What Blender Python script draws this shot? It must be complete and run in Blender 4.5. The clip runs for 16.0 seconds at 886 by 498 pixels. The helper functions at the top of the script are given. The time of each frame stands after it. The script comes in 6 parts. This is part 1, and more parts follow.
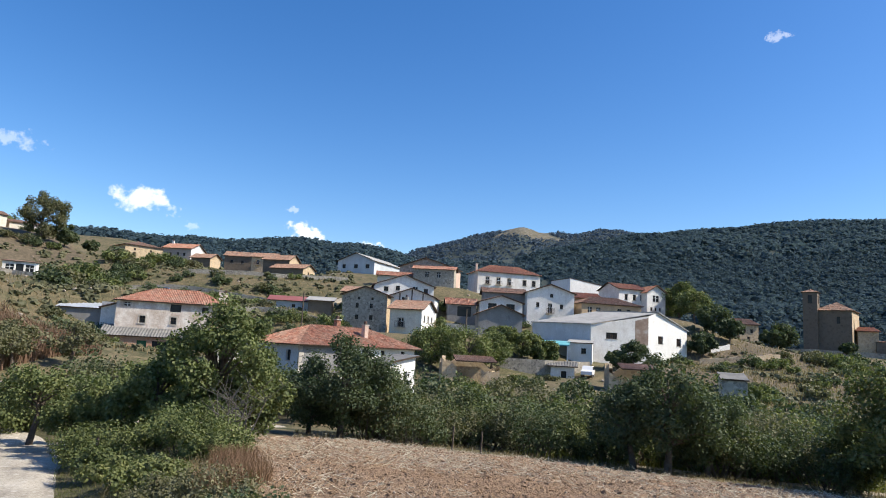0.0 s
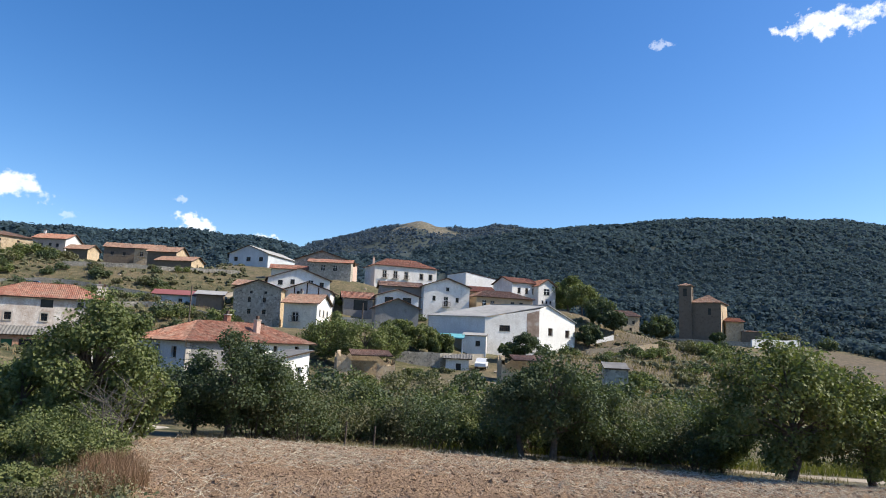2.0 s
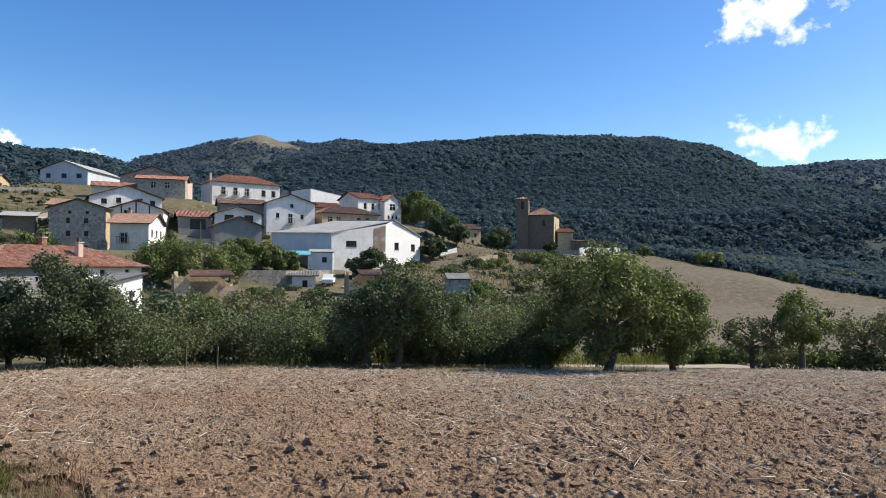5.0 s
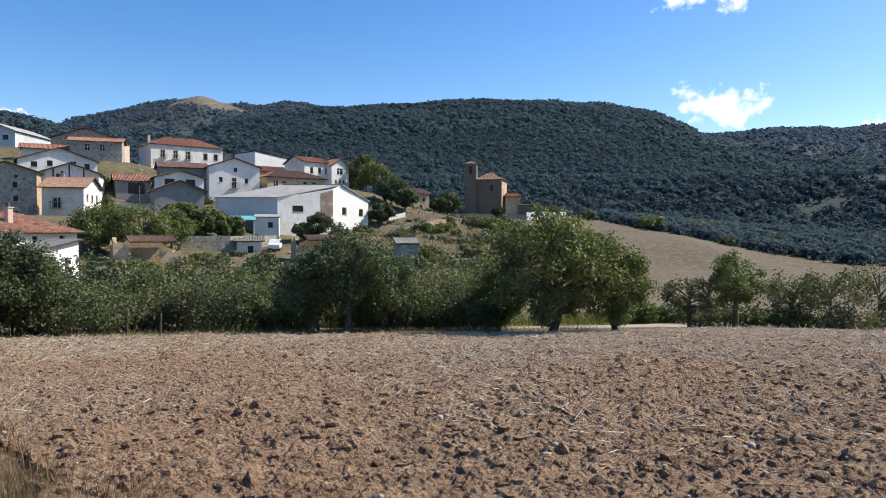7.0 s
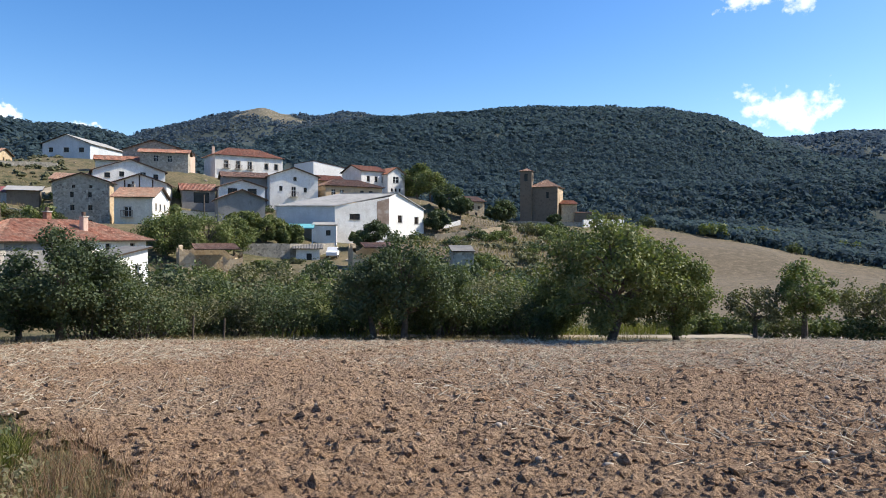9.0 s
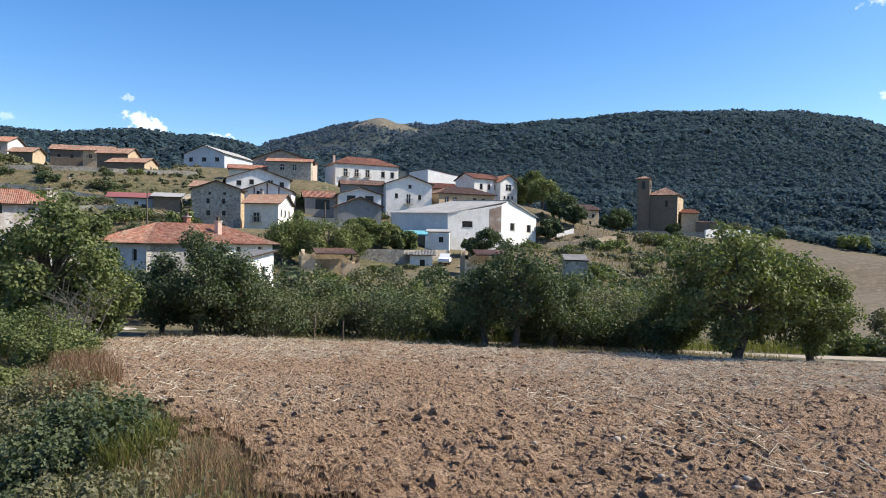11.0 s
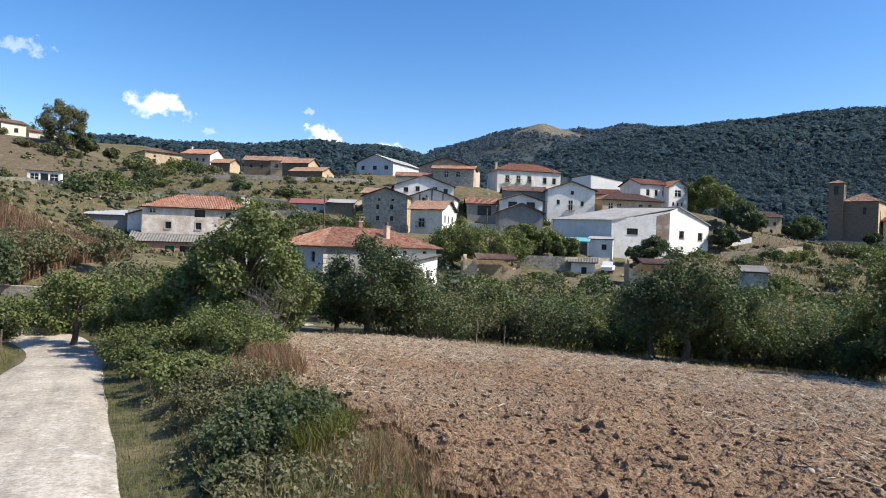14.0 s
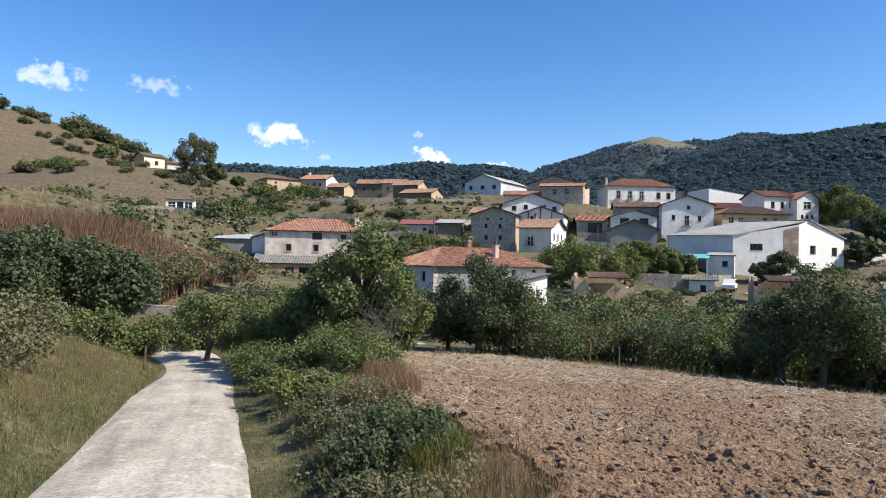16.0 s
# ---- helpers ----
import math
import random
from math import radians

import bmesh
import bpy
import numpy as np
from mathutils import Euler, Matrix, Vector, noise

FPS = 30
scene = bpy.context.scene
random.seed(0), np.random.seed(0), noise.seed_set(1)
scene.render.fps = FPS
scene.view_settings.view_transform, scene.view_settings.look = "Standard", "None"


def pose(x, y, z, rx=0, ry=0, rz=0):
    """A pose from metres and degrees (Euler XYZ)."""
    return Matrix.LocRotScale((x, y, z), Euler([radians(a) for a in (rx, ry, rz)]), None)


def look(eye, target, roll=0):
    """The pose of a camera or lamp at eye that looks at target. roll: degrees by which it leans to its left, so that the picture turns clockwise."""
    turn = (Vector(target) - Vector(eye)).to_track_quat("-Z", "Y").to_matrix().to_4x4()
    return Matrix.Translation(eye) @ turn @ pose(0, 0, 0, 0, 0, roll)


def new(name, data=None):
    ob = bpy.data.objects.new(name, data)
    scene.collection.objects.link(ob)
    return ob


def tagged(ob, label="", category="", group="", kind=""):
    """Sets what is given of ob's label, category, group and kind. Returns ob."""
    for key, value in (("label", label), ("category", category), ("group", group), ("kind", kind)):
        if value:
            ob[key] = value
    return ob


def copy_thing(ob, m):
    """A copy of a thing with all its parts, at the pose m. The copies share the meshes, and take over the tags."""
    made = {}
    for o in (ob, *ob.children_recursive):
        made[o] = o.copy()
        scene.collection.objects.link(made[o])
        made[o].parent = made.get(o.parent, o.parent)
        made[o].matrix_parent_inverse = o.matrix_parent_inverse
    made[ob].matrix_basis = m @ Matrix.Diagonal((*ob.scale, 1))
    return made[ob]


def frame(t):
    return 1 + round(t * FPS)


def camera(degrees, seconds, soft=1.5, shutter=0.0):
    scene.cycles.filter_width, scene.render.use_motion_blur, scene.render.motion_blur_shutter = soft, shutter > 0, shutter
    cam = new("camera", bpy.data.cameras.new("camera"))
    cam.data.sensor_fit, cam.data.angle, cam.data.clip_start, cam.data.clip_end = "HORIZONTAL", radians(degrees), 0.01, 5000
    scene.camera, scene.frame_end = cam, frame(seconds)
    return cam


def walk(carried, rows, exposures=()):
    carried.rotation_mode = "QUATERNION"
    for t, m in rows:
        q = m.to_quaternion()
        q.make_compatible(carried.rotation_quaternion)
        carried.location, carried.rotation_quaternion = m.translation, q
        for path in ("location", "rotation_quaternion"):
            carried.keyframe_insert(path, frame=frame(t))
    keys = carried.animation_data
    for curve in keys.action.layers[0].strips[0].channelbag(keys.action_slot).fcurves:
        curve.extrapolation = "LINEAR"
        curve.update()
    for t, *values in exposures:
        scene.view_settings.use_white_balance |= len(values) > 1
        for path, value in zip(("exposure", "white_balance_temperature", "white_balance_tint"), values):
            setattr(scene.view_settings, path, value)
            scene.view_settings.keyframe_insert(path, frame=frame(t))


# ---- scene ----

# camera: seconds, place, yaw, pitch, roll; the eye of the first moment is the origin
cam = camera(67.66, 16.0, soft=1.0)
ROWS = [
    (0, -0.000, 0.000, 0.000, -0.000, 8.300, -3.100),
    (0.5, 0.033, -0.019, 0.030, -1.917, 8.505, -2.752),
    (1, 0.066, -0.037, 0.044, -4.227, 8.609, -2.937),
    (1.5, 0.104, -0.047, 0.048, -6.173, 8.219, -2.487),
    (2, 0.142, -0.040, 0.051, -8.829, 8.156, -2.347),
    (2.5, 0.181, -0.018, 0.050, -12.116, 7.843, -2.054),
    (3, 0.216, 0.005, 0.039, -14.703, 7.308, -1.478),
    (3.5, 0.240, 0.034, 0.027, -17.249, 6.065, -1.205),
    (4, 0.252, 0.055, 0.010, -19.396, 4.638, -0.785),
    (4.5, 0.255, 0.065, -0.002, -20.962, 2.596, -0.710),
    (5, 0.259, 0.072, -0.003, -21.935, 1.180, -0.370),
    (7.5, 0.263, 0.011, -0.048, -26.721, -2.022, -0.193),
    (8, 0.249, 0.012, -0.051, -24.955, -1.818, 0.389),
    (8.5, 0.225, 0.013, -0.048, -23.197, -1.517, 0.251),
    (11, 0.082, -0.026, -0.046, -12.010, -0.616, -0.983),
    (11.5, 0.060, -0.025, -0.039, -8.716, -0.792, -1.202),
    (12, 0.039, -0.021, -0.043, -7.141, -0.439, -1.736),
    (12.5, 0.013, -0.015, -0.046, -4.669, -0.334, -1.660),
    (13, -0.010, -0.012, -0.044, -2.379, -0.393, -2.015),
    (13.5, -0.033, -0.027, -0.041, -0.709, -0.100, -1.723),
    (14, -0.059, -0.050, -0.038, 1.788, -0.434, -1.922),
    (14.5, -0.076, -0.074, -0.035, 4.773, -0.355, -1.643),
    (15, -0.098, -0.092, -0.031, 7.336, -0.120, -1.379),
    (15.5, -0.118, -0.111, -0.022, 9.727, -0.178, -1.248),
    (16, -0.121, -0.120, -0.013, 11.166, 0.946, -1.263),
]
walk(cam, [(t, pose(x, y, z, 90 + pitch, roll, yaw)) for t, x, y, z, yaw, pitch, roll in ROWS],
     exposures=[(0.0, 0.54), (5.0, 0.46), (8.0, 0.56), (11.0, 0.65), (16.0, 0.54)])

# ---- light ----
SUN_AZ, SUN_EL = 99.0, 45.0          # degrees from straight ahead towards the right; above the horizon
world = bpy.data.worlds.new("world")
scene.world = world
world.use_nodes = True
wn, wl = world.node_tree.nodes, world.node_tree.links
sky = wn.new("ShaderNodeTexSky")
sky.sky_type, sky.sun_disc = "NISHITA", False
sky.sun_elevation, sky.sun_rotation = radians(SUN_EL), radians(SUN_AZ)
sky.altitude, sky.air_density, sky.dust_density, sky.ozone_density = 600, 1.0, 0.8, 1.6
wn["Background"].inputs[1].default_value = 0.128
deep = wn.new("ShaderNodeHueSaturation")
deep.inputs["Saturation"].default_value = 1.36
deep.inputs["Hue"].default_value = 0.507
wl.new(sky.outputs[0], deep.inputs["Color"])
wl.new(deep.outputs[0], wn["Background"].inputs[0])

sun = new("sun", bpy.data.lights.new("sun", "SUN"))
sun.data.energy, sun.data.angle, sun.data.color = 5.0, radians(0.53), (1.0, 0.92, 0.79)
s_dir = Vector((math.sin(radians(SUN_AZ)) * math.cos(radians(SUN_EL)), math.cos(radians(SUN_AZ)) * math.cos(radians(SUN_EL)), math.sin(radians(SUN_EL))))
sun.matrix_world = look(s_dir * 50, (0, 0, 0))

# ---- materials ----
def material(name, rough=0.8):
    m = bpy.data.materials.new(name)
    m.use_nodes = True
    b = m.node_tree.nodes["Principled BSDF"]
    b.inputs["Roughness"].default_value = rough
    b.inputs["Specular IOR Level"].default_value = 0.25
    return m, m.node_tree.nodes, m.node_tree.links, b


def rgba(c):
    return (c[0], c[1], c[2], 1.0)


def noise_node(n, l, scale, detail=4.0, rough=0.6, vec=None):
    k = n.new("ShaderNodeTexNoise")
    k.inputs["Scale"].default_value, k.inputs["Detail"].default_value, k.inputs["Roughness"].default_value = scale, detail, rough
    if vec is not None:
        l.new(vec, k.inputs["Vector"])
    return k


def ramp(n, l, fac, stops):
    r = n.new("ShaderNodeValToRGB")
    e = r.color_ramp.elements
    while len(e) < len(stops):
        e.new(0.5)
    for el, (p, c) in zip(e, stops):
        el.position, el.color = p, rgba(c) if len(c) == 3 else c
    l.new(fac, r.inputs[0])
    return r.outputs[0]


def mix(n, l, fac, a, b, mode="MIX"):
    k = n.new("ShaderNodeMix")
    k.data_type, k.blend_type = "RGBA", mode
    for sock, val in ((0, fac), (6, a), (7, b)):
        if isinstance(val, (int, float)):
            k.inputs[sock].default_value = val
        elif isinstance(val, tuple):
            k.inputs[sock].default_value = rgba(val)
        else:
            l.new(val, k.inputs[sock])
    return k.outputs[2]


def bump(n, l, height, strength, dist, out):
    k = n.new("ShaderNodeBump")
    k.inputs["Strength"].default_value, k.inputs["Distance"].default_value = strength, dist
    l.new(height, k.inputs["Height"])
    l.new(k.outputs[0], out.inputs["Normal"])


def world_xyz(n):
    return n.new("ShaderNodeNewGeometry").outputs["Position"]


def plaster(name, base, stain, amount=0.5, scale=0.35, rough=0.9):
    """Limewashed or rendered wall: broad damp stains, patches and a fine grain."""
    m, n, l, b = material(name, rough)
    p = world_xyz(n)
    big = noise_node(n, l, scale, 6, 0.65, p)
    fine = noise_node(n, l, 6.0, 4, 0.6, p)
    f = ramp(n, l, big.outputs[0], [(0.36, (0, 0, 0)), (0.62, (amount, amount, amount))])
    c = mix(n, l, f, base, stain)
    g = ramp(n, l, fine.outputs[0], [(0.3, (0.78, 0.78, 0.78)), (0.7, (1.05, 1.05, 1.05))])
    c = mix(n, l, 1.0, c, g, "MULTIPLY")
    tall = n.new("ShaderNodeMapping")
    tall.inputs["Scale"].default_value = (1.0, 1.0, 0.16)
    l.new(p, tall.inputs["Vector"])
    runs = noise_node(n, l, 1.5, 5, 0.7, tall.outputs[0])
    c = mix(n, l, ramp(n, l, runs.outputs[0], [(0.5, (0, 0, 0)), (0.74, (amount,) * 3)]), c, stain)
    chips = noise_node(n, l, 1.1, 8, 0.72, p)
    worn = ramp(n, l, chips.outputs[0], [(0.60, (0, 0, 0)), (0.64, (amount * 0.75,) * 3)])
    l.new(mix(n, l, worn, c, tuple(v * 0.72 for v in stain)), b.inputs["Base Color"])
    bump(n, l, fine.outputs[0], 0.3, 0.03, b)
    return m


def masonry(name, tones, mortar, size=0.45, mortar_amount=0.5):
    """Rubble stone: cells of several tones, with pale joints."""
    m, n, l, b = material(name, 0.92)
    p = world_xyz(n)
    vor = n.new("ShaderNodeTexVoronoi")
    vor.inputs["Scale"].default_value = 1 / size
    l.new(p, vor.inputs["Vector"])
    edge = n.new("ShaderNodeTexVoronoi")
    edge.feature = "DISTANCE_TO_EDGE"
    edge.inputs["Scale"].default_value = 1 / size
    l.new(p, edge.inputs["Vector"])
    sep = n.new("ShaderNodeSeparateColor")
    l.new(vor.outputs["Color"], sep.inputs[0])
    c = ramp(n, l, sep.outputs[0], [(i / (len(tones) - 1), t) for i, t in enumerate(tones)])
    big = noise_node(n, l, 0.4, 4, 0.6, p)
    c = mix(n, l, ramp(n, l, big.outputs[0], [(0.4, (0, 0, 0)), (0.7, (0.55, 0.55, 0.55))]), c, mortar)
    e = ramp(n, l, edge.outputs[0], [(0.0, (mortar_amount,) * 3), (0.16, (0, 0, 0))])
    l.new(mix(n, l, e, c, mortar), b.inputs["Base Color"])
    bump(n, l, edge.outputs[0], 0.6, 0.06, b)
    return m


def tiles(name, tones, lichen):
    """Clay roof tiles: each tile its own tone, lichen and soot in drifts."""
    m, n, l, b = material(name, 0.85)
    p = world_xyz(n)
    vor = n.new("ShaderNodeTexVoronoi")
    vor.inputs["Scale"].default_value = 3.2
    l.new(p, vor.inputs["Vector"])
    sep = n.new("ShaderNodeSeparateColor")
    l.new(vor.outputs["Color"], sep.inputs[0])
    c = ramp(n, l, sep.outputs[0], [(i / (len(tones) - 1), t) for i, t in enumerate(tones)])
    big = noise_node(n, l, 0.7, 6, 0.7, p)
    c = mix(n, l, ramp(n, l, big.outputs[0], [(0.45, (0, 0, 0)), (0.66, (0.7, 0.7, 0.7))]), c, lichen)
    soot = noise_node(n, l, 2.3, 6, 0.75, p)
    c = mix(n, l, 1.0, c, ramp(n, l, soot.outputs[0], [(0.36, (0.5, 0.48, 0.46)), (0.5, (0.95, 0.95, 0.95)), (0.68, (1.3, 1.25, 1.18))]), "MULTIPLY")
    l.new(c, b.inputs["Base Color"])
    fine = noise_node(n, l, 9, 3, 0.6, p)
    bump(n, l, fine.outputs[0], 0.4, 0.03, b)
    return m


def speckled(name, tones, scale=1.0, rough=0.85, relief=0.4, dist=0.03, metal=0.0):
    m, n, l, b = material(name, rough)
    b.inputs["Metallic"].default_value = metal
    p = world_xyz(n)
    k = noise_node(n, l, scale, 8, 0.68, p)
    l.new(ramp(n, l, k.outputs[0], [(0.3 + 0.4 * i / (len(tones) - 1), t) for i, t in enumerate(tones)]), b.inputs["Base Color"])
    fine = noise_node(n, l, scale * 9, 4, 0.6, p)
    bump(n, l, fine.outputs[0], relief, dist, b)
    return m


def foliage(name, tones, trans=0.30, rough=0.5, through_tint=(1.0, 1.15, 0.5)):
    """Leaves: every leaf its own tone; part of the light passes through."""
    m, n, l, b = material(name, rough)
    g = n.new("ShaderNodeNewGeometry")
    o = n.new("ShaderNodeObjectInfo")
    k = noise_node(n, l, 0.55, 3, 0.6, g.outputs["Position"])
    add = n.new("ShaderNodeMath")
    add.operation = "MULTIPLY_ADD"
    l.new(g.outputs["Random Per Island"], add.inputs[0])
    add.inputs[1].default_value = 0.42
    sc = n.new("ShaderNodeMath")
    sc.operation = "MULTIPLY_ADD"
    l.new(k.outputs[0], sc.inputs[0])
    sc.inputs[1].default_value = 0.7
    off = n.new("ShaderNodeMath")
    off.operation = "MULTIPLY_ADD"
    l.new(o.outputs["Random"], off.inputs[0])
    off.inputs[1].default_value, off.inputs[2].default_value = 0.25, -0.2
    l.new(off.outputs[0], sc.inputs[2])
    l.new(sc.outputs[0], add.inputs[2])
    c = ramp(n, l, add.outputs[0], [(i / (len(tones) - 1), t) for i, t in enumerate(tones)])
    l.new(c, b.inputs["Base Color"])
    b.inputs["Specular IOR Level"].default_value = 0.12
    tr = n.new("ShaderNodeBsdfTranslucent")
    l.new(mix(n, l, 1.0, c, through_tint, "MULTIPLY"), tr.inputs["Color"])
    ms = n.new("ShaderNodeMixShader")
    ms.inputs[0].default_value = trans
    l.new(b.outputs[0], ms.inputs[1])
    l.new(tr.outputs[0], ms.inputs[2])
    l.new(ms.outputs[0], n["Material Output"].inputs["Surface"])
    return m


M = {
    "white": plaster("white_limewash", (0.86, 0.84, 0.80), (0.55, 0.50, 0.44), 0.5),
    # cleaner copy of the limewash for walls in the sun
    "lit_white": plaster("sunlit_white", (0.84, 0.83, 0.80), (0.60, 0.57, 0.52), 0.3),
    "cream": plaster("cream_render", (0.74, 0.69, 0.58), (0.48, 0.41, 0.32), 0.5),
    "old_white": plaster("peeling_limewash", (0.80, 0.74, 0.67), (0.46, 0.35, 0.27), 0.85, 0.6),
    # pinkish-grey wall colour with the shade of a front mixed in
    "rosy_shaded": plaster("rosy_grey_shaded_render", (0.46, 0.39, 0.34), (0.34, 0.28, 0.24), 0.6),
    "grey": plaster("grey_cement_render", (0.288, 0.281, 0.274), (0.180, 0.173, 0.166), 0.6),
    # bluish render; also puts shade into walls turned from the sun
    "blue_grey_and_shade": plaster("bluish_render_and_shade", (0.58, 0.62, 0.65), (0.36, 0.38, 0.40), 0.5),
    "ochre": plaster("ochre_render", (0.56, 0.41, 0.26), (0.36, 0.26, 0.17), 0.5),
    "pink": plaster("pink_render", (0.66, 0.47, 0.38), (0.45, 0.34, 0.28), 0.5),
    "stone": masonry("grey_rubble_stone", [(0.13, 0.115, 0.10), (0.36, 0.32, 0.26), (0.21, 0.185, 0.15), (0.50, 0.45, 0.37)], (0.44, 0.40, 0.33), 0.34),
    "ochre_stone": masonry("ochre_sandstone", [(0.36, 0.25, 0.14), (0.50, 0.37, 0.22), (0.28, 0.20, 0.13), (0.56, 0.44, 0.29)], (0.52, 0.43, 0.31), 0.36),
    # brown stone, darkened further to put shade into the walls
    "church_stone_shaded": masonry("brown_ashlar_shaded", [(0.11, 0.087, 0.066), (0.18, 0.142, 0.104), (0.135, 0.107, 0.08)], (0.175, 0.147, 0.115), 0.5),
    "brick": masonry("rough_brick", [(0.36, 0.17, 0.10), (0.46, 0.24, 0.14), (0.40, 0.21, 0.13)], (0.45, 0.36, 0.27), 0.3),
    "tiles": tiles("red_clay_tiles", [(0.19, 0.080, 0.055), (0.33, 0.142, 0.092), (0.25, 0.112, 0.080), (0.42, 0.24, 0.17)], (0.30, 0.225, 0.17)),
    "tiles_new": tiles("orange_clay_tiles", [(0.272, 0.112, 0.071), (0.336, 0.155, 0.100), (0.304, 0.138, 0.095)], (0.272, 0.181, 0.138)),
    "tiles_old": tiles("weathered_clay_tiles", [(0.15, 0.085, 0.062), (0.27, 0.150, 0.104), (0.20, 0.115, 0.086), (0.36, 0.235, 0.172)], (0.20, 0.170, 0.140)),
    "fibre": speckled("grey_fibre_cement", [(0.238, 0.238, 0.230), (0.317, 0.310, 0.295), (0.374, 0.367, 0.346)], 0.6),
    "maroon": speckled("maroon_sheet_roof", [(0.20, 0.07, 0.065), (0.29, 0.11, 0.10)], 0.5, 0.6),
    "timber": speckled("dark_timber", [(0.05, 0.035, 0.025), (0.10, 0.07, 0.05)], 3.0),
    "dark": speckled("dark_glass_and_inner_shade", [(0.015, 0.017, 0.02), (0.03, 0.033, 0.036)], 0.8, 0.25, 0.0),
    "grey_trim": speckled("stone_surround", [(0.34, 0.31, 0.27), (0.46, 0.42, 0.36)], 2.0),
    "white_trim": speckled("white_painted_trim", [(0.66, 0.66, 0.64), (0.78, 0.78, 0.76)], 2.0, 0.6),
    "metal": speckled("rusty_iron", [(0.05, 0.04, 0.035), (0.12, 0.07, 0.05)], 3.0, 0.6),
    "zinc": speckled("galvanised_steel", [(0.45, 0.47, 0.49), (0.60, 0.62, 0.64)], 1.5, 0.45, 0.1, 0.01, 0.4),
    "green_paint": speckled("green_painted_boards", [(0.03, 0.11, 0.06), (0.05, 0.16, 0.09)], 2.0),
    "teal": speckled("teal_awning_sheet", [(0.10, 0.34, 0.38), (0.18, 0.44, 0.46)], 1.0, 0.6),
    "bark": speckled("bark", [(0.06, 0.045, 0.035), (0.12, 0.095, 0.075), (0.17, 0.14, 0.11)], 5.0, 0.95, 0.8),
    "leaf": foliage("walnut_leaves", [(0.054, 0.071, 0.032), (0.107, 0.132, 0.054), (0.171, 0.189, 0.076), (0.262, 0.250, 0.110)]),
    "leaf_dark": foliage("dark_leaves", [(0.037, 0.051, 0.032), (0.068, 0.090, 0.049), (0.112, 0.134, 0.071), (0.195, 0.198, 0.110)]),
    "leaf_olive": foliage("olive_leaves", [(0.067, 0.071, 0.041), (0.120, 0.120, 0.066), (0.173, 0.168, 0.098), (0.250, 0.222, 0.137)]),
    "leaf_light": foliage("light_green_leaves", [(0.055, 0.080, 0.030), (0.098, 0.130, 0.048), (0.150, 0.178, 0.068), (0.230, 0.230, 0.100)]),
    # oak leaves lightened and pushed to blue, haze put into the colour
    "wood_far_hazed": foliage("oak_canopy_haze_tint", [(0.034, 0.058, 0.080), (0.052, 0.086, 0.108), (0.076, 0.116, 0.126), (0.114, 0.152, 0.138)], 0.45, 0.9, (1.0, 1.0, 0.95)),
    # mountain canopy tones carry the blue of distance haze
    "wood_mountain_hazed": foliage("mountain_scrub_haze_tint", [(0.060, 0.088, 0.125), (0.076, 0.112, 0.150), (0.098, 0.134, 0.166), (0.130, 0.164, 0.186)], 0.45, 0.9, (1.0, 1.0, 1.0)),
    "fibre_dark": speckled("old_grey_sheet", [(0.10, 0.10, 0.10), (0.17, 0.165, 0.155), (0.23, 0.22, 0.205)], 0.8),
    "dry_weed": foliage("dry_red_weeds", [(0.108, 0.062, 0.040), (0.180, 0.104, 0.065), (0.243, 0.152, 0.100), (0.306, 0.218, 0.140)], 0.25),
    "straw": foliage("bleached_straw", [(0.34, 0.28, 0.20), (0.48, 0.42, 0.32), (0.62, 0.57, 0.46), (0.74, 0.70, 0.60)], 0.1),
    "grass": foliage("verge_grass", [(0.059, 0.079, 0.025), (0.107, 0.130, 0.045), (0.166, 0.168, 0.069), (0.253, 0.223, 0.119)], 0.3),
    "grass_bright": foliage("fresh_grass", [(0.089, 0.102, 0.022), (0.149, 0.150, 0.044), (0.219, 0.197, 0.066)], 0.35),
    "dry_grass": foliage("dry_grass", [(0.17, 0.13, 0.07), (0.27, 0.21, 0.12), (0.36, 0.29, 0.17)], 0.25),
    "maize": foliage("dry_maize", [(0.105, 0.064, 0.044), (0.165, 0.100, 0.068), (0.22, 0.145, 0.098), (0.33, 0.245, 0.165)], 0.2),
    "road": speckled("pale_concrete_road", [(0.50, 0.47, 0.42), (0.62, 0.59, 0.54), (0.72, 0.70, 0.65)], 0.9, 0.9, 0.5, 0.02),
    "track": speckled("dirt_track", [(0.26, 0.215, 0.16), (0.36, 0.31, 0.24)], 0.8),
    "soil": speckled("ploughed_soil", [(0.17, 0.115, 0.075), (0.27, 0.19, 0.13), (0.37, 0.28, 0.20)], 0.7, 0.97, 0.8, 0.05),
    "dry_wood": speckled("grey_dead_wood", [(0.09, 0.08, 0.065), (0.17, 0.15, 0.125)], 4.0),
    "rock": speckled("pale_stone", [(0.27, 0.23, 0.18), (0.42, 0.36, 0.29)], 2.0),
}

# ---- building helpers ----
def part(name, bm, mat, parent=None, label=""):
    """One mesh object out of a bmesh, under a thing or a part."""
    me = bpy.data.meshes.new(name)
    bm.to_mesh(me)
    bm.free()
    me.materials.append(M[mat] if isinstance(mat, str) else mat)
    ob = new(name, me)
    if parent is not None:
        ob.parent = parent
    if label:
        tagged(ob, label)
    return ob


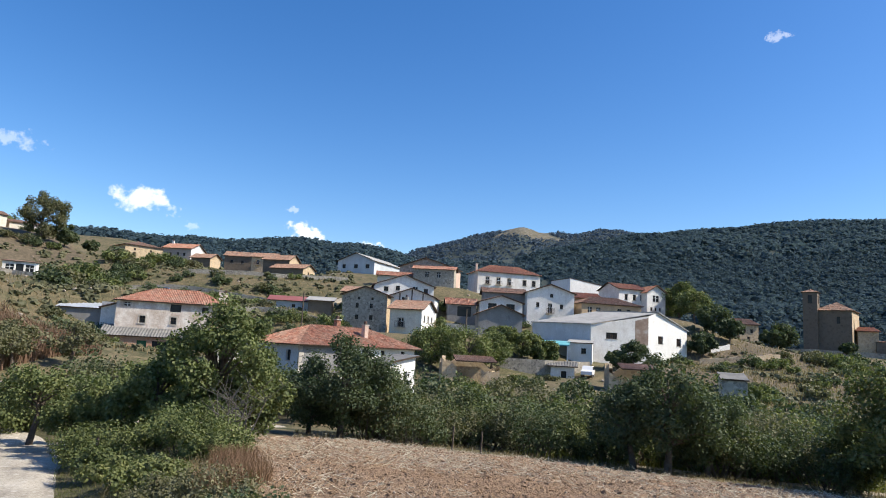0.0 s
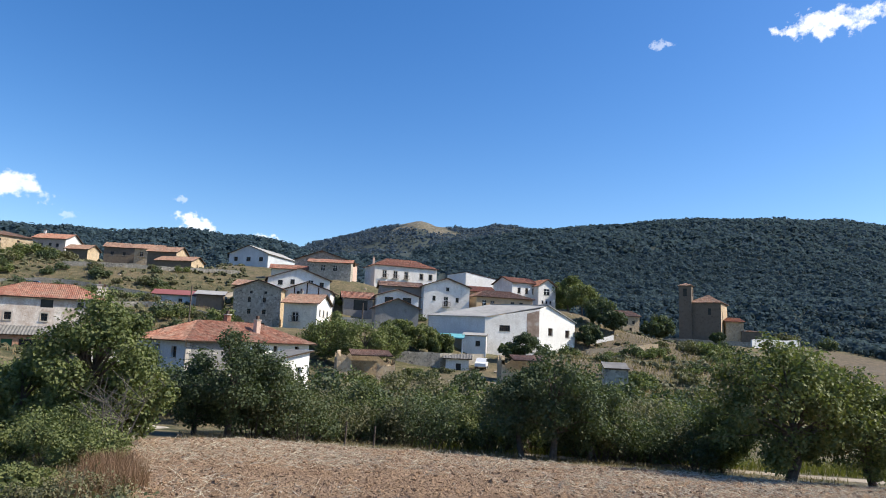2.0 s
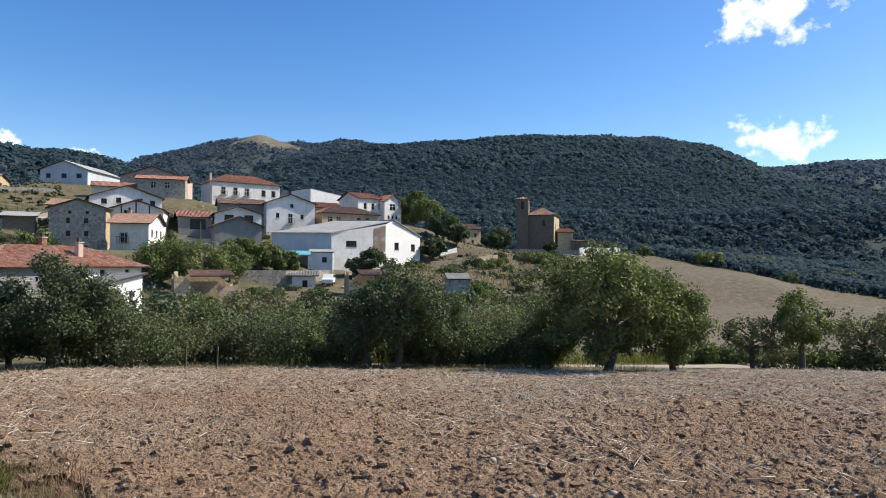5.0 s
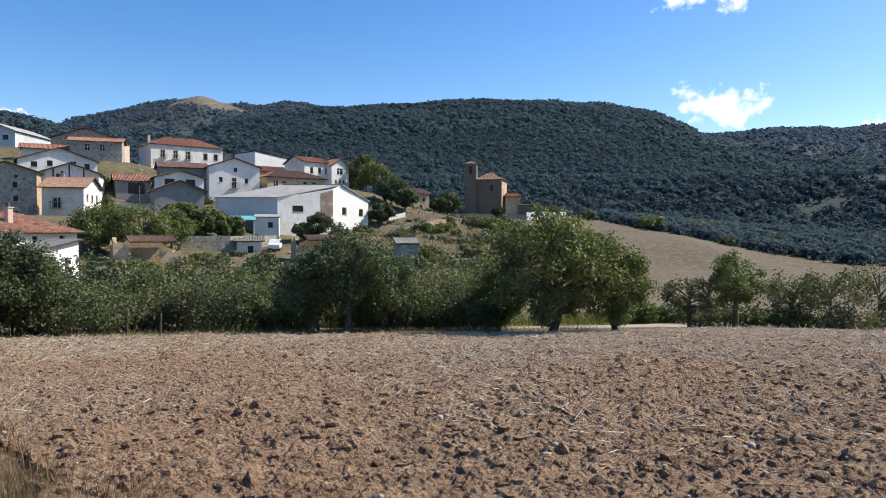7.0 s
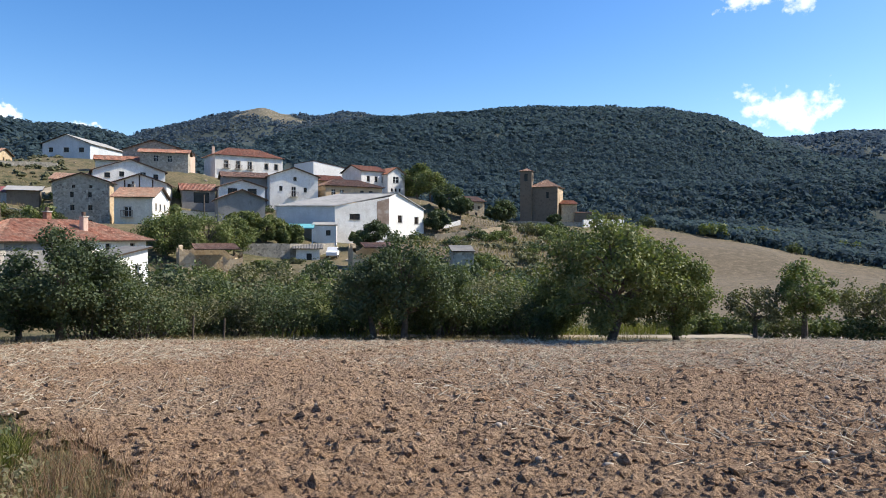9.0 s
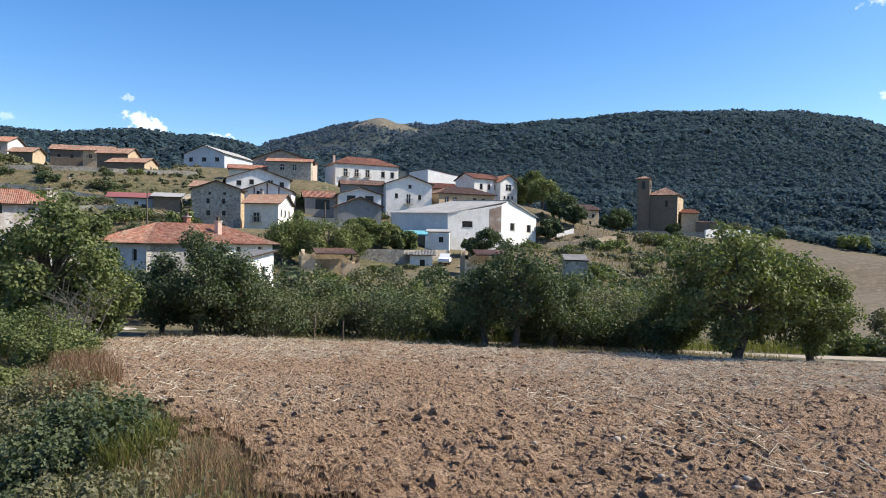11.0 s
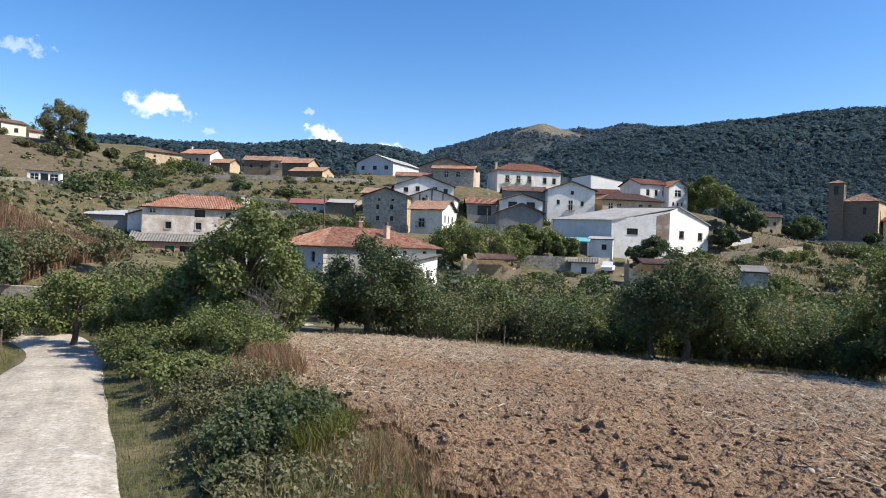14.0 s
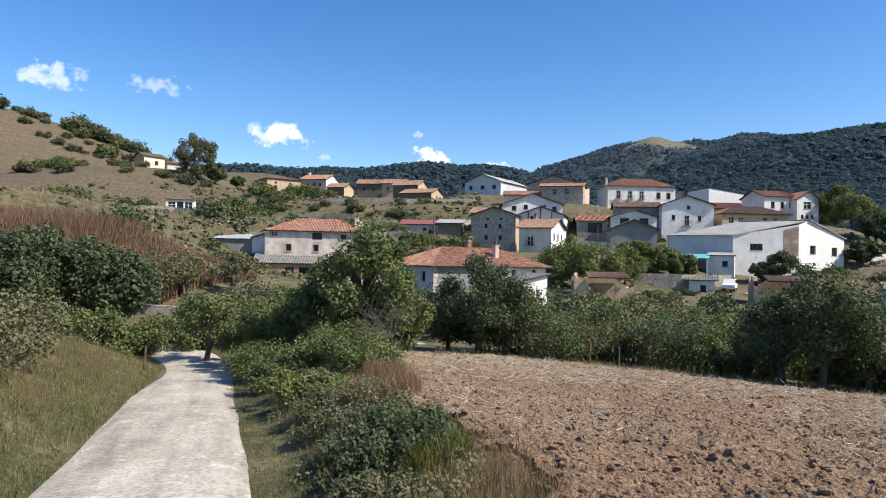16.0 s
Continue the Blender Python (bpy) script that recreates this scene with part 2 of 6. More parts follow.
def mesh_np(name, verts, faces, mat, smooth=False):
    """A mesh object from arrays: verts (n, 3), faces (m, k), all of k corners."""
    verts, faces = np.asarray(verts, np.float32), np.asarray(faces, np.int32)
    me = bpy.data.meshes.new(name)
    me.vertices.add(len(verts))
    me.vertices.foreach_set("co", verts.ravel())
    k = faces.shape[1]
    me.loops.add(faces.size)
    me.loops.foreach_set("vertex_index", faces.ravel())
    me.polygons.add(len(faces))
    me.polygons.foreach_set("loop_start", np.arange(0, faces.size, k, dtype=np.int32))
    me.polygons.foreach_set("use_smooth", np.full(len(faces), smooth))
    me.update(calc_edges=True)
    me.materials.append(M[mat] if isinstance(mat, str) else mat)
    return new(name, me)


def smooth01(a, b, v):
    t = np.clip((np.asarray(v, float) - a) / (b - a), 0, 1)
    return t * t * (3 - 2 * t)


def value_noise(x, y, seed=0):
    """Smooth noise from 0 to 1 over the plane, one cell a metre."""
    x, y = np.asarray(x, float), np.asarray(y, float)
    xi, yi = np.floor(x).astype(np.int64), np.floor(y).astype(np.int64)
    fx, fy = x - xi, y - yi
    fx, fy = fx * fx * (3 - 2 * fx), fy * fy * (3 - 2 * fy)

    def h(a, b):
        k = (a * 374761393 + b * 668265263 + seed * 144665) & 0x7FFFFFFF
        k = ((k ^ (k >> 13)) * 1274126177) & 0x7FFFFFFF
        return ((k ^ (k >> 16)) & 0xFFFF) / 65535.0
    return (h(xi, yi) * (1 - fx) + h(xi + 1, yi) * fx) * (1 - fy) + (h(xi, yi + 1) * (1 - fx) + h(xi + 1, yi + 1) * fx) * fy


# ---- the lie of the land ----
SPOTS = np.array([   # levels of the valley floor, the village terraces and the near slopes
    (-15, 52, -5.6), (22, 53, -6.3), (60, 46, -8.0), (-18, 72, -5.4), (28, 66, -4.8), (-40, 96, -3.2), (-14, 126, 1.3),
    (10, 119, 2.4), (34, 116, -1.6), (16, 103, -4.0), (-9, 144, 9.0), (-5, 174, 15.2), (-28, 198, 20), (20, 186, 13), (24, 143, 5.6),
    (48, 160, 9.8), (74, 160, 2.2), (104, 172, 3.4), (-90, 205, 20.5), (-60, 205, 19), (-28, 131, 5.6), (-137, 202, 27.5), (-81, 124, 8.4),
    (-44, 54, -2.6), (-63, 69, 3.4), (-84, 84, 9.0), (98, 116, -1.8), (140, 80, -10), (86, 72, -7.2), (-46, 187, 16.0), (4, 86, -5.2), (26, 86, -5.2), (-56, 114, 6.4), (-30, 44, -4.6)])
RIDGES = (   # distance of the foot, of the crest; bearing and height of the crest in degrees
    (900, 2400, (-14, -4.6, -0.4, 3.5, 6.3, 8.0, 10.5, 13, 15.9, 22, 30), (4.2, 6.9, 8.3, 9.3, 10.0, 9.65, 9.45, 9.85, 9.4, 8.5, 7)),
    (240, 880, (6, 12, 15.9, 19.2, 26, 33.9, 40.8, 44.5, 47.9, 54, 62, 75), (6.8, 8.3, 8.95, 9.45, 9.9, 9.75, 9.3, 8.4, 6.8, 4.8, 3.8, 3.5)),
    (700, 1700, (40, 46, 50, 53.4, 60, 72, 90), (5.0, 6.8, 7.15, 7.25, 5.6, 5.2, 4.5)),
    (300, 680, (-34, -24, -20.3, -16.9, -12.6, -8, -4.6, 0, 8), (2.8, 4.8, 5.95, 6.9, 7.65, 7.7, 7.3, 5.9, 4.3)),
    (255, 335, (-75, -60, -45.3, -42.1, -36.5, -30, -26.4, -23, -18), (10.5, 11.5, 10.3, 9.6, 7.85, 6.75, 6.8, 6.2, 4.0)))
ROAD = np.array([(3.5, -9.0), (-0.6, -1.2), (-5.5, 7.5), (-11.1, 17.2), (-16.6, 27.0), (-23.0, 32.0), (-34.0, 34.5)])


def road_near(x, y):
    """Distance to the road's middle line, and how far along it."""
    best, along = np.full(np.shape(x), 1e9), np.zeros(np.shape(x))
    run = 0.0
    for a, b in zip(ROAD[:-1], ROAD[1:]):
        d = b - a
        n = np.hypot(*d)
        t = np.clip(((x - a[0]) * d[0] + (y - a[1]) * d[1]) / n ** 2, 0, 1)
        q = np.hypot(x - a[0] - t * d[0], y - a[1] - t * d[1])
        side = np.sign(d[0] * (y - a[1]) - d[1] * (x - a[0]))
        take = q < np.abs(best)
        best = np.where(take, q * np.where(side == 0, 1, side), best)
        along = np.where(take, run + t * n, along)
        run += n
    return best, along        # to the left of the way ahead is positive


def road_z(along):
    s = along - 9.3           # metres past the camera
    return np.where(s < 8, -1.9 - 0.135 * s, -2.98 - 0.088 * (s - 8)) * (s < 30) + (s >= 30) * (-4.92 - 0.02 * (s - 30))


def ground_z(x, y):
    x, y = np.asarray(x, float), np.asarray(y, float)
    r = np.hypot(x, y)
    bearing = np.degrees(np.arctan2(x, y))
    near = -1.75 - np.where(y > 0, 0.095 * y, 0.03 * y) - 0.04 * x
    q, along = road_near(x, y)
    rz = road_z(along)
    left = rz + np.clip(q - 1.5, 0, 5) * 0.42 - 0.03
    right = rz - 0.03 + (near - rz) * smooth01(1.6, 4.2, -q)
    lane = np.where(q > 0, left, right)
    near = np.where(q > -4.2, lane, near)
    w = [1 / ((x - a) ** 2 + (y - b) ** 2 + 60.0) ** 2 for a, b, c in SPOTS]
    land = sum(k * c for k, (a, b, c) in zip(w, SPOTS)) / sum(w)
    k = smooth01(33, 50, r)
    z = near * (1 - k) + land * k
    front = smooth01(-20, 10, y)
    base = z
    for foot, crest, bs, els in RIDGES:
        top = np.tan(np.radians(np.interp(bearing, bs, els))) * crest
        rise = smooth01(foot, crest, r) ** 0.85 * (1 - 0.5 * smooth01(crest, crest * 1.8, r))
        z = np.maximum(z, base + (top - base) * rise * front)
    fade = smooth01(220, 420, r)
    rough = (value_noise(x / 90, y / 90, 3) - 0.5) * 16 + (value_noise(x / 34, y / 34, 4) - 0.5) * 7
    z = z + rough * fade * np.clip(r / 1200, 0.15, 1.0) * (1 - np.clip(np.abs(r - 880) / 1e9, 0, 1))
    z = z + (value_noise(x / 9, y / 9, 7) - 0.5) * 0.7 * smooth01(45, 70, r) * (1 - 0.4 * fade)
    return z


def gz(x, y):
    return float(ground_z(np.array([x]), np.array([y]))[0])


# bearings close together ahead, wide behind; rings ever farther apart
bear = np.radians(np.concatenate([np.arange(-70, 80, 0.45), np.arange(80, 290, 5.0)]))
ring = np.concatenate([[0.0], 1.2 * 1.035 ** np.arange(0, 236)])
bb, rr = np.meshgrid(bear, ring)
gx, gy = np.sin(bb) * rr, np.cos(bb) * rr
gh = ground_z(gx, gy)
nb, nr = len(bear), len(ring)
idx = np.arange(nb * nr).reshape(nr, nb)
nxt = np.roll(idx, -1, axis=1)
quads = np.stack([idx[:-1], idx[1:], nxt[1:], nxt[:-1]], -1).reshape(-1, 4)[:, ::-1]

gm, n, l, b = material("meadow_and_hillside", 0.95)
p = world_xyz(n)
cover = n.new("ShaderNodeAttribute")
cover.attribute_name = "cover"
sepc = n.new("ShaderNodeSeparateColor")
l.new(cover.outputs["Color"], sepc.inputs[0])
big, mid, fine = noise_node(n, l, 0.12, 6, 0.65, p), noise_node(n, l, 0.9, 6, 0.65, p), noise_node(n, l, 8.0, 4, 0.6, p)
meadow = ramp(n, l, mid.outputs[0], [(0.34, (0.035, 0.045, 0.02)), (0.50, (0.085, 0.08, 0.04)), (0.68, (0.18, 0.145, 0.085))])
meadow = mix(n, l, ramp(n, l, big.outputs[0], [(0.42, (0, 0, 0)), (0.62, (0.6, 0.6, 0.6))]), meadow, (0.17, 0.13, 0.08))
tan = ramp(n, l, mid.outputs[0], [(0.3, (0.075, 0.065, 0.04)), (0.52, (0.12, 0.095, 0.064)), (0.7, (0.18, 0.14, 0.095))])
wood = ramp(n, l, mid.outputs[0], [(0.3, (0.032, 0.045, 0.044)), (0.7, (0.06, 0.075, 0.066))])
c = mix(n, l, sepc.outputs[0], meadow, tan)
c = mix(n, l, sepc.outputs[1], c, wood)
summit = ramp(n, l, big.outputs[0], [(0.38, (0.06, 0.06, 0.036)), (0.50, (0.13, 0.11, 0.068)), (0.62, (0.23, 0.215, 0.19))])
c = mix(n, l, sepc.outputs[2], c, summit)
c = mix(n, l, 1.0, c, ramp(n, l, fine.outputs[0], [(0.34, (0.5, 0.5, 0.48)), (0.5, (0.98, 0.98, 0.96)), (0.66, (1.4, 1.36, 1.3))]), "MULTIPLY")
l.new(c, b.inputs["Base Color"])
bump(n, l, mid.outputs[0], 0.5, 0.15, b)
ground = tagged(mesh_np("ground", np.stack([gx, gy, gh], -1).reshape(-1, 3), quads, gm, True),
                "dry grassy valley slopes rising to wooded hills and a bare summit", "ground", kind="structure")
deg, far_r = np.degrees(bb), rr
tanmask = ((deg > 16) & (deg <= 36) & (rr > 74) & (rr < 165) & (value_noise(gx / 14, gy / 10, 63) > 0.38)) | ((deg > 36) & (deg < 80) & (rr > 62) & (rr < 192)) | ((deg < -29.5 - (rr - 215) * 0.03) & (rr > 190) & (rr < 330))
woodmask = ((deg > 8) & (rr > 262)) | ((deg > 38) & (rr > 196)) | ((deg > -34) & (deg < 10) & (rr > 330))
el_of = np.degrees(np.arctan2(gh, np.maximum(rr, 1)))
baremask = (rr > 1700) & (el_of > 9.45 + 0.045 * (deg - 7.8) ** 2 + 1.3 * (value_noise(gx / 120, gy / 120, 9) - 0.5))
cov = np.zeros((nr, nb, 4), np.float32)
cov[..., 0], cov[..., 1], cov[..., 2], cov[..., 3] = tanmask, woodmask, baremask, 1
att = ground.data.color_attributes.new("cover", "FLOAT_COLOR", "POINT")
att.data.foreach_set("color", cov.ravel())

# ---- houses ----
def box_bm(bm, x0, x1, y0, y1, z0, z1):
    v = [bm.verts.new(c) for c in ((x0, y0, z0), (x1, y0, z0), (x1, y1, z0), (x0, y1, z0), (x0, y0, z1), (x1, y0, z1), (x1, y1, z1), (x0, y1, z1))]
    for f in ((0, 3, 2, 1), (4, 5, 6, 7), (0, 1, 5, 4), (1, 2, 6, 5), (2, 3, 7, 6), (3, 0, 4, 7)):
        bm.faces.new([v[i] for i in f])
    return bm


def box_part(name, dims, mat, parent=None, label="", bevel=0.0):
    bm = box_bm(bmesh.new(), *dims)
    if bevel:
        bmesh.ops.bevel(bm, geom=bm.edges[:], offset=bevel, segments=1, affect="EDGES")
    return part(name, bm, mat, parent, label)


def wall_with_holes(bm, length, height, holes, place, thick=0.4, top=None):
    """A wall's outer face over (along, up), cut by holes, with reveals; place maps (along, up, inward) to the house. top: the gable's apex (along, up)."""
    xs = sorted({0.0, length, *[h[0] for h in holes], *[h[0] + h[2] for h in holes]})
    zs = sorted({-4.0, height, *[h[1] for h in holes], *[h[1] + h[3] for h in holes]})
    zs = [z for z in zs if z <= height + 1e-6]
    for xa, xb in zip(xs[:-1], xs[1:]):
        for za, zb in zip(zs[:-1], zs[1:]):
            mx, mz = (xa + xb) / 2, (za + zb) / 2
            if any(h[0] < mx < h[0] + h[2] and h[1] < mz < h[1] + h[3] for h in holes):
                continue
            bm.faces.new([bm.verts.new(place(*c)) for c in ((xa, za, 0), (xb, za, 0), (xb, zb, 0), (xa, zb, 0))])
    for hx, hz, hw, hh in [h[:4] for h in holes]:
        ring = [(hx, hz), (hx + hw, hz), (hx + hw, hz + hh), (hx, hz + hh)]
        for (a, c), (d, e) in zip(ring, ring[1:] + ring[:1]):
            bm.faces.new([bm.verts.new(place(*k)) for k in ((a, c, 0), (a, c, thick * 0.7), (d, e, thick * 0.7), (d, e, 0))])
    if top:
        bm.faces.new([bm.verts.new(place(*c)) for c in ((0, height, 0), (length, height, 0), (top[0], top[1], 0))])


def roof_face(bm, origin, along, up, length, slope, cut_l=0.0, cut_r=0.0, period=0.24, wave=0.05, rows=1.6):
    """One pitch of a tiled roof: channels run up the slope, rows step a little; cut_l and cut_r are the hips' runs along the top."""
    nrm = along.cross(up).normalized()
    step = period / 4 if wave else length / 2
    n_s = max(2, int(length / step))
    n_t = max(1, int(slope / rows))
    cols = []
    for i in range(n_s + 1):
        s = length * i / n_s
        t_max = 1.0
        if cut_l > 0:
            t_max = min(t_max, s / cut_l)
        if cut_r > 0:
            t_max = min(t_max, (length - s) / cut_r)
        w = wave * math.cos(2 * math.pi * s / period) if wave else 0.0
        col = []
        for j in range(n_t + 1):
            t = slope * t_max * j / n_t
            sag = -0.05 * math.sin(math.pi * j / n_t) * math.sin(math.pi * i / n_s) + 0.02 * math.sin(s * 1.7 + j)
            col.append(bm.verts.new(origin + along * s + up * t + nrm * (w + sag)))
        cols.append(col)
    for ca, cb in zip(cols[:-1], cols[1:]):
        for j in range(n_t):
            vs = [ca[j], cb[j], cb[j + 1], ca[j + 1]]
            if (vs[0].co - vs[3].co).length < 1e-5 and (vs[1].co - vs[2].co).length < 1e-5:
                continue
            try:
                bm.faces.new(vs)
            except ValueError:
                pass


def roof_pitches(name, pitches, mat, parent, thick=0.14, wave=0.05, period=0.24):
    """Each pitch a part: a tiled sheet, with a board below that closes its edge."""
    for origin, along, up, length, slope, cl, cr in pitches:
        bm = bmesh.new()
        roof_face(bm, origin, along, up, length, slope, cl, cr, period, wave)
        sheet = part("roof_pitch", bm, mat, parent)
        bm = bmesh.new()
        nrm = along.cross(up).normalized() * -(thick)
        quad = [origin, origin + along * length, origin + along * (length - cr) + up * slope, origin + along * cl + up * slope]
        lo = [bm.verts.new(q + nrm) for q in quad]
        hi = [bm.verts.new(q + nrm * 0.15) for q in quad]
        for a in range(4):
            c = (a + 1) % 4
            if (quad[a] - quad[c]).length > 0.01:
                bm.faces.new((lo[a], lo[c], hi[c], hi[a]))
        if cl + cr < length - 0.01:
            bm.faces.new(lo[::-1])
        else:
            bm.faces.new((lo[2], lo[1], lo[0]))
        part("eave_board", bm, "timber", sheet)


def window_part(house, hole, place, kind, trim):
    """Frame, glass, sill and, where given, a balcony or shutters, set into the opening."""
    x, z, w, h = hole[:4]

    def bx(name, a, b, c, d, e, f, mat, par, label=""):
        bm = bmesh.new()
        vs = [bm.verts.new(place(*k)) for k in ((a, e, c), (b, e, c), (b, e, d), (a, e, d), (a, f, c), (b, f, c), (b, f, d), (a, f, d))]
        for q in ((0, 3, 2, 1), (4, 5, 6, 7), (0, 1, 5, 4), (1, 2, 6, 5), (2, 3, 7, 6), (3, 0, 4, 7)):
            bm.faces.new([vs[i] for i in q])
        bmesh.ops.recalc_face_normals(bm, faces=bm.faces[:])
        return part(name, bm, mat, par, label)
    bm = bmesh.new()
    bm.faces.new([bm.verts.new(place(*k)) for k in ((x, z, 0.24), (x + w, z, 0.24), (x + w, z + h, 0.24), (x, z + h, 0.24))])
    # unglazed holes: a near-black sheet stands for the shade inside
    if kind == "open":
        return part("opening", bm, "dark", house)
    win = part("door" if kind in ("door", "green_door") else "window", bm, "green_paint" if kind == "green_door" else "dark", house)
    t = 0.07
    if kind not in ("door", "green_door"):
        fm = "timber" if kind in ("dark", "grille") else "white_trim"
        bx("mullion", x + w / 2 - t / 2, x + w / 2 + t / 2, 0.18, 0.235, z, z + h, fm, win)
        bx("transom", x, x + w, 0.18, 0.235, z + h * 0.62 - t / 2, z + h * 0.62 + t / 2, fm, win)
    if kind == "grille":
        for k in range(1, 5):
            bx("bar", x + w * k / 5 - 0.02, x + w * k / 5 + 0.02, 0.06, 0.10, z, z + h, "metal", win)
    if trim:
        e = 0.16
        bx("surround", x - e, x, -0.03, 0.1, z - e, z + h + e, trim, win)
        bx("surround", x + w, x + w + e, -0.03, 0.1, z - e, z + h + e, trim, win)
        bx("lintel", x, x + w, -0.03, 0.1, z + h, z + h + e, trim, win)
        bx("sill", x - e, x + w + e, -0.1, 0.1, z - e, z, trim, win)
    elif kind not in ("door", "green_door"):
        bx("sill", x - 0.08, x + w + 0.08, -0.08, 0.1, z - 0.09, z, "grey_trim", win)
    if kind == "balcony":
        bal = bx("balcony", x - 0.45, x + w + 0.45, -0.65, 0.0, z - 0.14, z - 0.02, "grey_trim", win)
        for k in range(9):
            a = x - 0.42 + (w + 0.84) * k / 8
            bx("baluster", a - 0.02, a + 0.02, -0.63, -0.59, z - 0.02, z + 0.92, "metal", bal)
        bx("handrail", x - 0.45, x + w + 0.45, -0.65, -0.57, z + 0.92, z + 0.98, "metal", bal)


def house(name, label, x, y, z, rz, w, d, h, roof="gable_x", rise=None, over=0.5, wall="white", tile="tiles", front=(), right=(), left=(), trim=None,
          category="house", wave=0.05, period=0.24, side_wall=None, chimneys=(), split=0.5):
    """A house whose front's middle stands at (x, y, z). Local x runs along the front, local y inward. gable_x: ridge along the front; gable_y: gable to the front;
    hip; shed: one pitch that falls to the front; fall_right: one pitch that falls to the right. Openings: (from the left, sill, width, height, kind)."""
    base = new(name)
    base.empty_display_size = 0.5
    base.matrix_world = pose(x, y, z, 0, 0, rz)
    tagged(base, label, category)
    rise = rise if rise is not None else (d if roof in ("gable_x", "hip") else w) * 0.17
    hw = w / 2
    walls = {
        "front_wall": (w, front, lambda a, u, i: (a - hw, i, u)),
        "right_wall": (d, right, lambda a, u, i: (hw - i, a, u)),
        "back_wall": (w, (), lambda a, u, i: (hw - a, d - i, u)),
        "left_wall": (d, left, lambda a, u, i: (-hw + i, d - a, u))}
    for wname, (length, holes, place) in walls.items():
        bm = bmesh.new()
        top, hh = None, h
        gable = (roof == "gable_x" and wname in ("right_wall", "left_wall")) or (roof == "gable_y" and wname in ("front_wall", "back_wall"))
        if gable:
            sp = split if wname == "front_wall" else (1 - split if wname == "back_wall" else 0.5)
            top = (length * sp, h + rise)
        if roof == "shed" and wname == "back_wall":
            hh = h + rise
        if roof == "fall_right" and wname == "left_wall":
            hh = h + rise
        wall_with_holes(bm, length, hh, [q for q in holes if q[1] + q[3] <= hh], place, top=top)
        if roof == "shed" and wname in ("left_wall", "right_wall"):
            a = length if wname == "right_wall" else 0
            bm.faces.new([bm.verts.new(place(*c)) for c in ((0, h, 0), (length, h, 0), (a, h + rise, 0))])
        if roof == "fall_right" and wname in ("front_wall", "back_wall"):
            a = 0 if wname == "front_wall" else length
            bm.faces.new([bm.verts.new(place(*c)) for c in ((0, h, 0), (length, h, 0), (a, h + rise, 0))])
        wm = side_wall if side_wall and wname in ("right_wall", "left_wall") else wall
        part(wname, bm, wm, base)
        for hole in holes:
            window_part(base, hole, place if hole[1] + hole[3] <= hh else (lambda a, u, i, pl=place: pl(a, u, i - 0.26)), hole[4] if len(hole) > 4 else "plain", trim)
    o = over
    pitches = []
    X, Y = Vector((1, 0, 0)), Vector((0, 1, 0))
    if roof == "gable_x":
        up = Vector((0, d / 2, rise)).normalized()
        sl = math.hypot(d / 2, rise) * (1 + o / (d / 2))
        pitches = [(Vector((-hw - o, -o, h - rise * o / (d / 2))), X, up, w + 2 * o, sl, 0, 0),
                   (Vector((hw + o, d + o, h - rise * o / (d / 2))), -X, Vector((0, -up.y, up.z)), w + 2 * o, sl, 0, 0)]
    elif roof == "gable_y":
        for run, sgn in ((w * split, 1), (w * (1 - split), -1)):
            up = Vector((sgn * run, 0, rise)).normalized()
            sl = math.hypot(run, rise) * (1 + o / run)
            org = Vector((-hw - o, d + o, h - rise * o / run)) if sgn > 0 else Vector((hw + o, -o, h - rise * o / run))
            pitches.append((org, -Y if sgn > 0 else Y, up, d + 2 * o, sl, 0, 0))
    elif roof == "hip":
        run = min(w, d) / 2
        k = rise * o / run
        full = run + o
        sl = math.hypot(full, rise + k)
        zz = h - k
        up = lambda a, b: Vector((a * full, b * full, rise + k)).normalized()
        long_x = w >= d
        cut = full
        pitches = [(Vector((-hw - o, -o, zz)), X, up(0, 1), w + 2 * o, sl, cut, cut), (Vector((hw + o, d + o, zz)), -X, up(0, -1), w + 2 * o, sl, cut, cut),
                   (Vector((hw + o, -o, zz)), Y, up(-1, 0), d + 2 * o, sl, cut, cut), (Vector((-hw - o, d + o, zz)), -Y, up(1, 0), d + 2 * o, sl, cut, cut)]
    elif roof == "shed":
        up = Vector((0, d, rise)).normalized()
        pitches = [(Vector((-hw - o, -o, h - rise * o / d)), X, up, w + 2 * o, math.hypot(d, rise) * (1 + 2 * o / d), 0, 0)]
    elif roof == "fall_right":
        up = Vector((-w, 0, rise)).normalized()
        pitches = [(Vector((hw + o, -o, h - rise * o / w)), Y, up, d + 2 * o, math.hypot(w, rise) * (1 + 2 * o / w), 0, 0)]
    for q in pitches:
        q[0].z += 0.16
    roof_pitches(name, pitches, tile, base, wave=wave, period=period)
    for cx, cy, ch, mat in chimneys:
        stack = box_part("chimney", (cx - 0.3, cx + 0.3, cy - 0.3, cy + 0.3, h - 0.2, h + ch), mat, base, bevel=0.03)
        box_part("chimney_cap", (cx - 0.38, cx + 0.38, cy - 0.38, cy + 0.38, h + ch, h + ch + 0.12), "grey_trim", stack, bevel=0.02)
        box_part("chimney_pot", (cx - 0.16, cx + 0.16, cy - 0.16, cy + 0.16, h + ch + 0.12, h + ch + 0.55), "metal", stack, bevel=0.03)
    return base


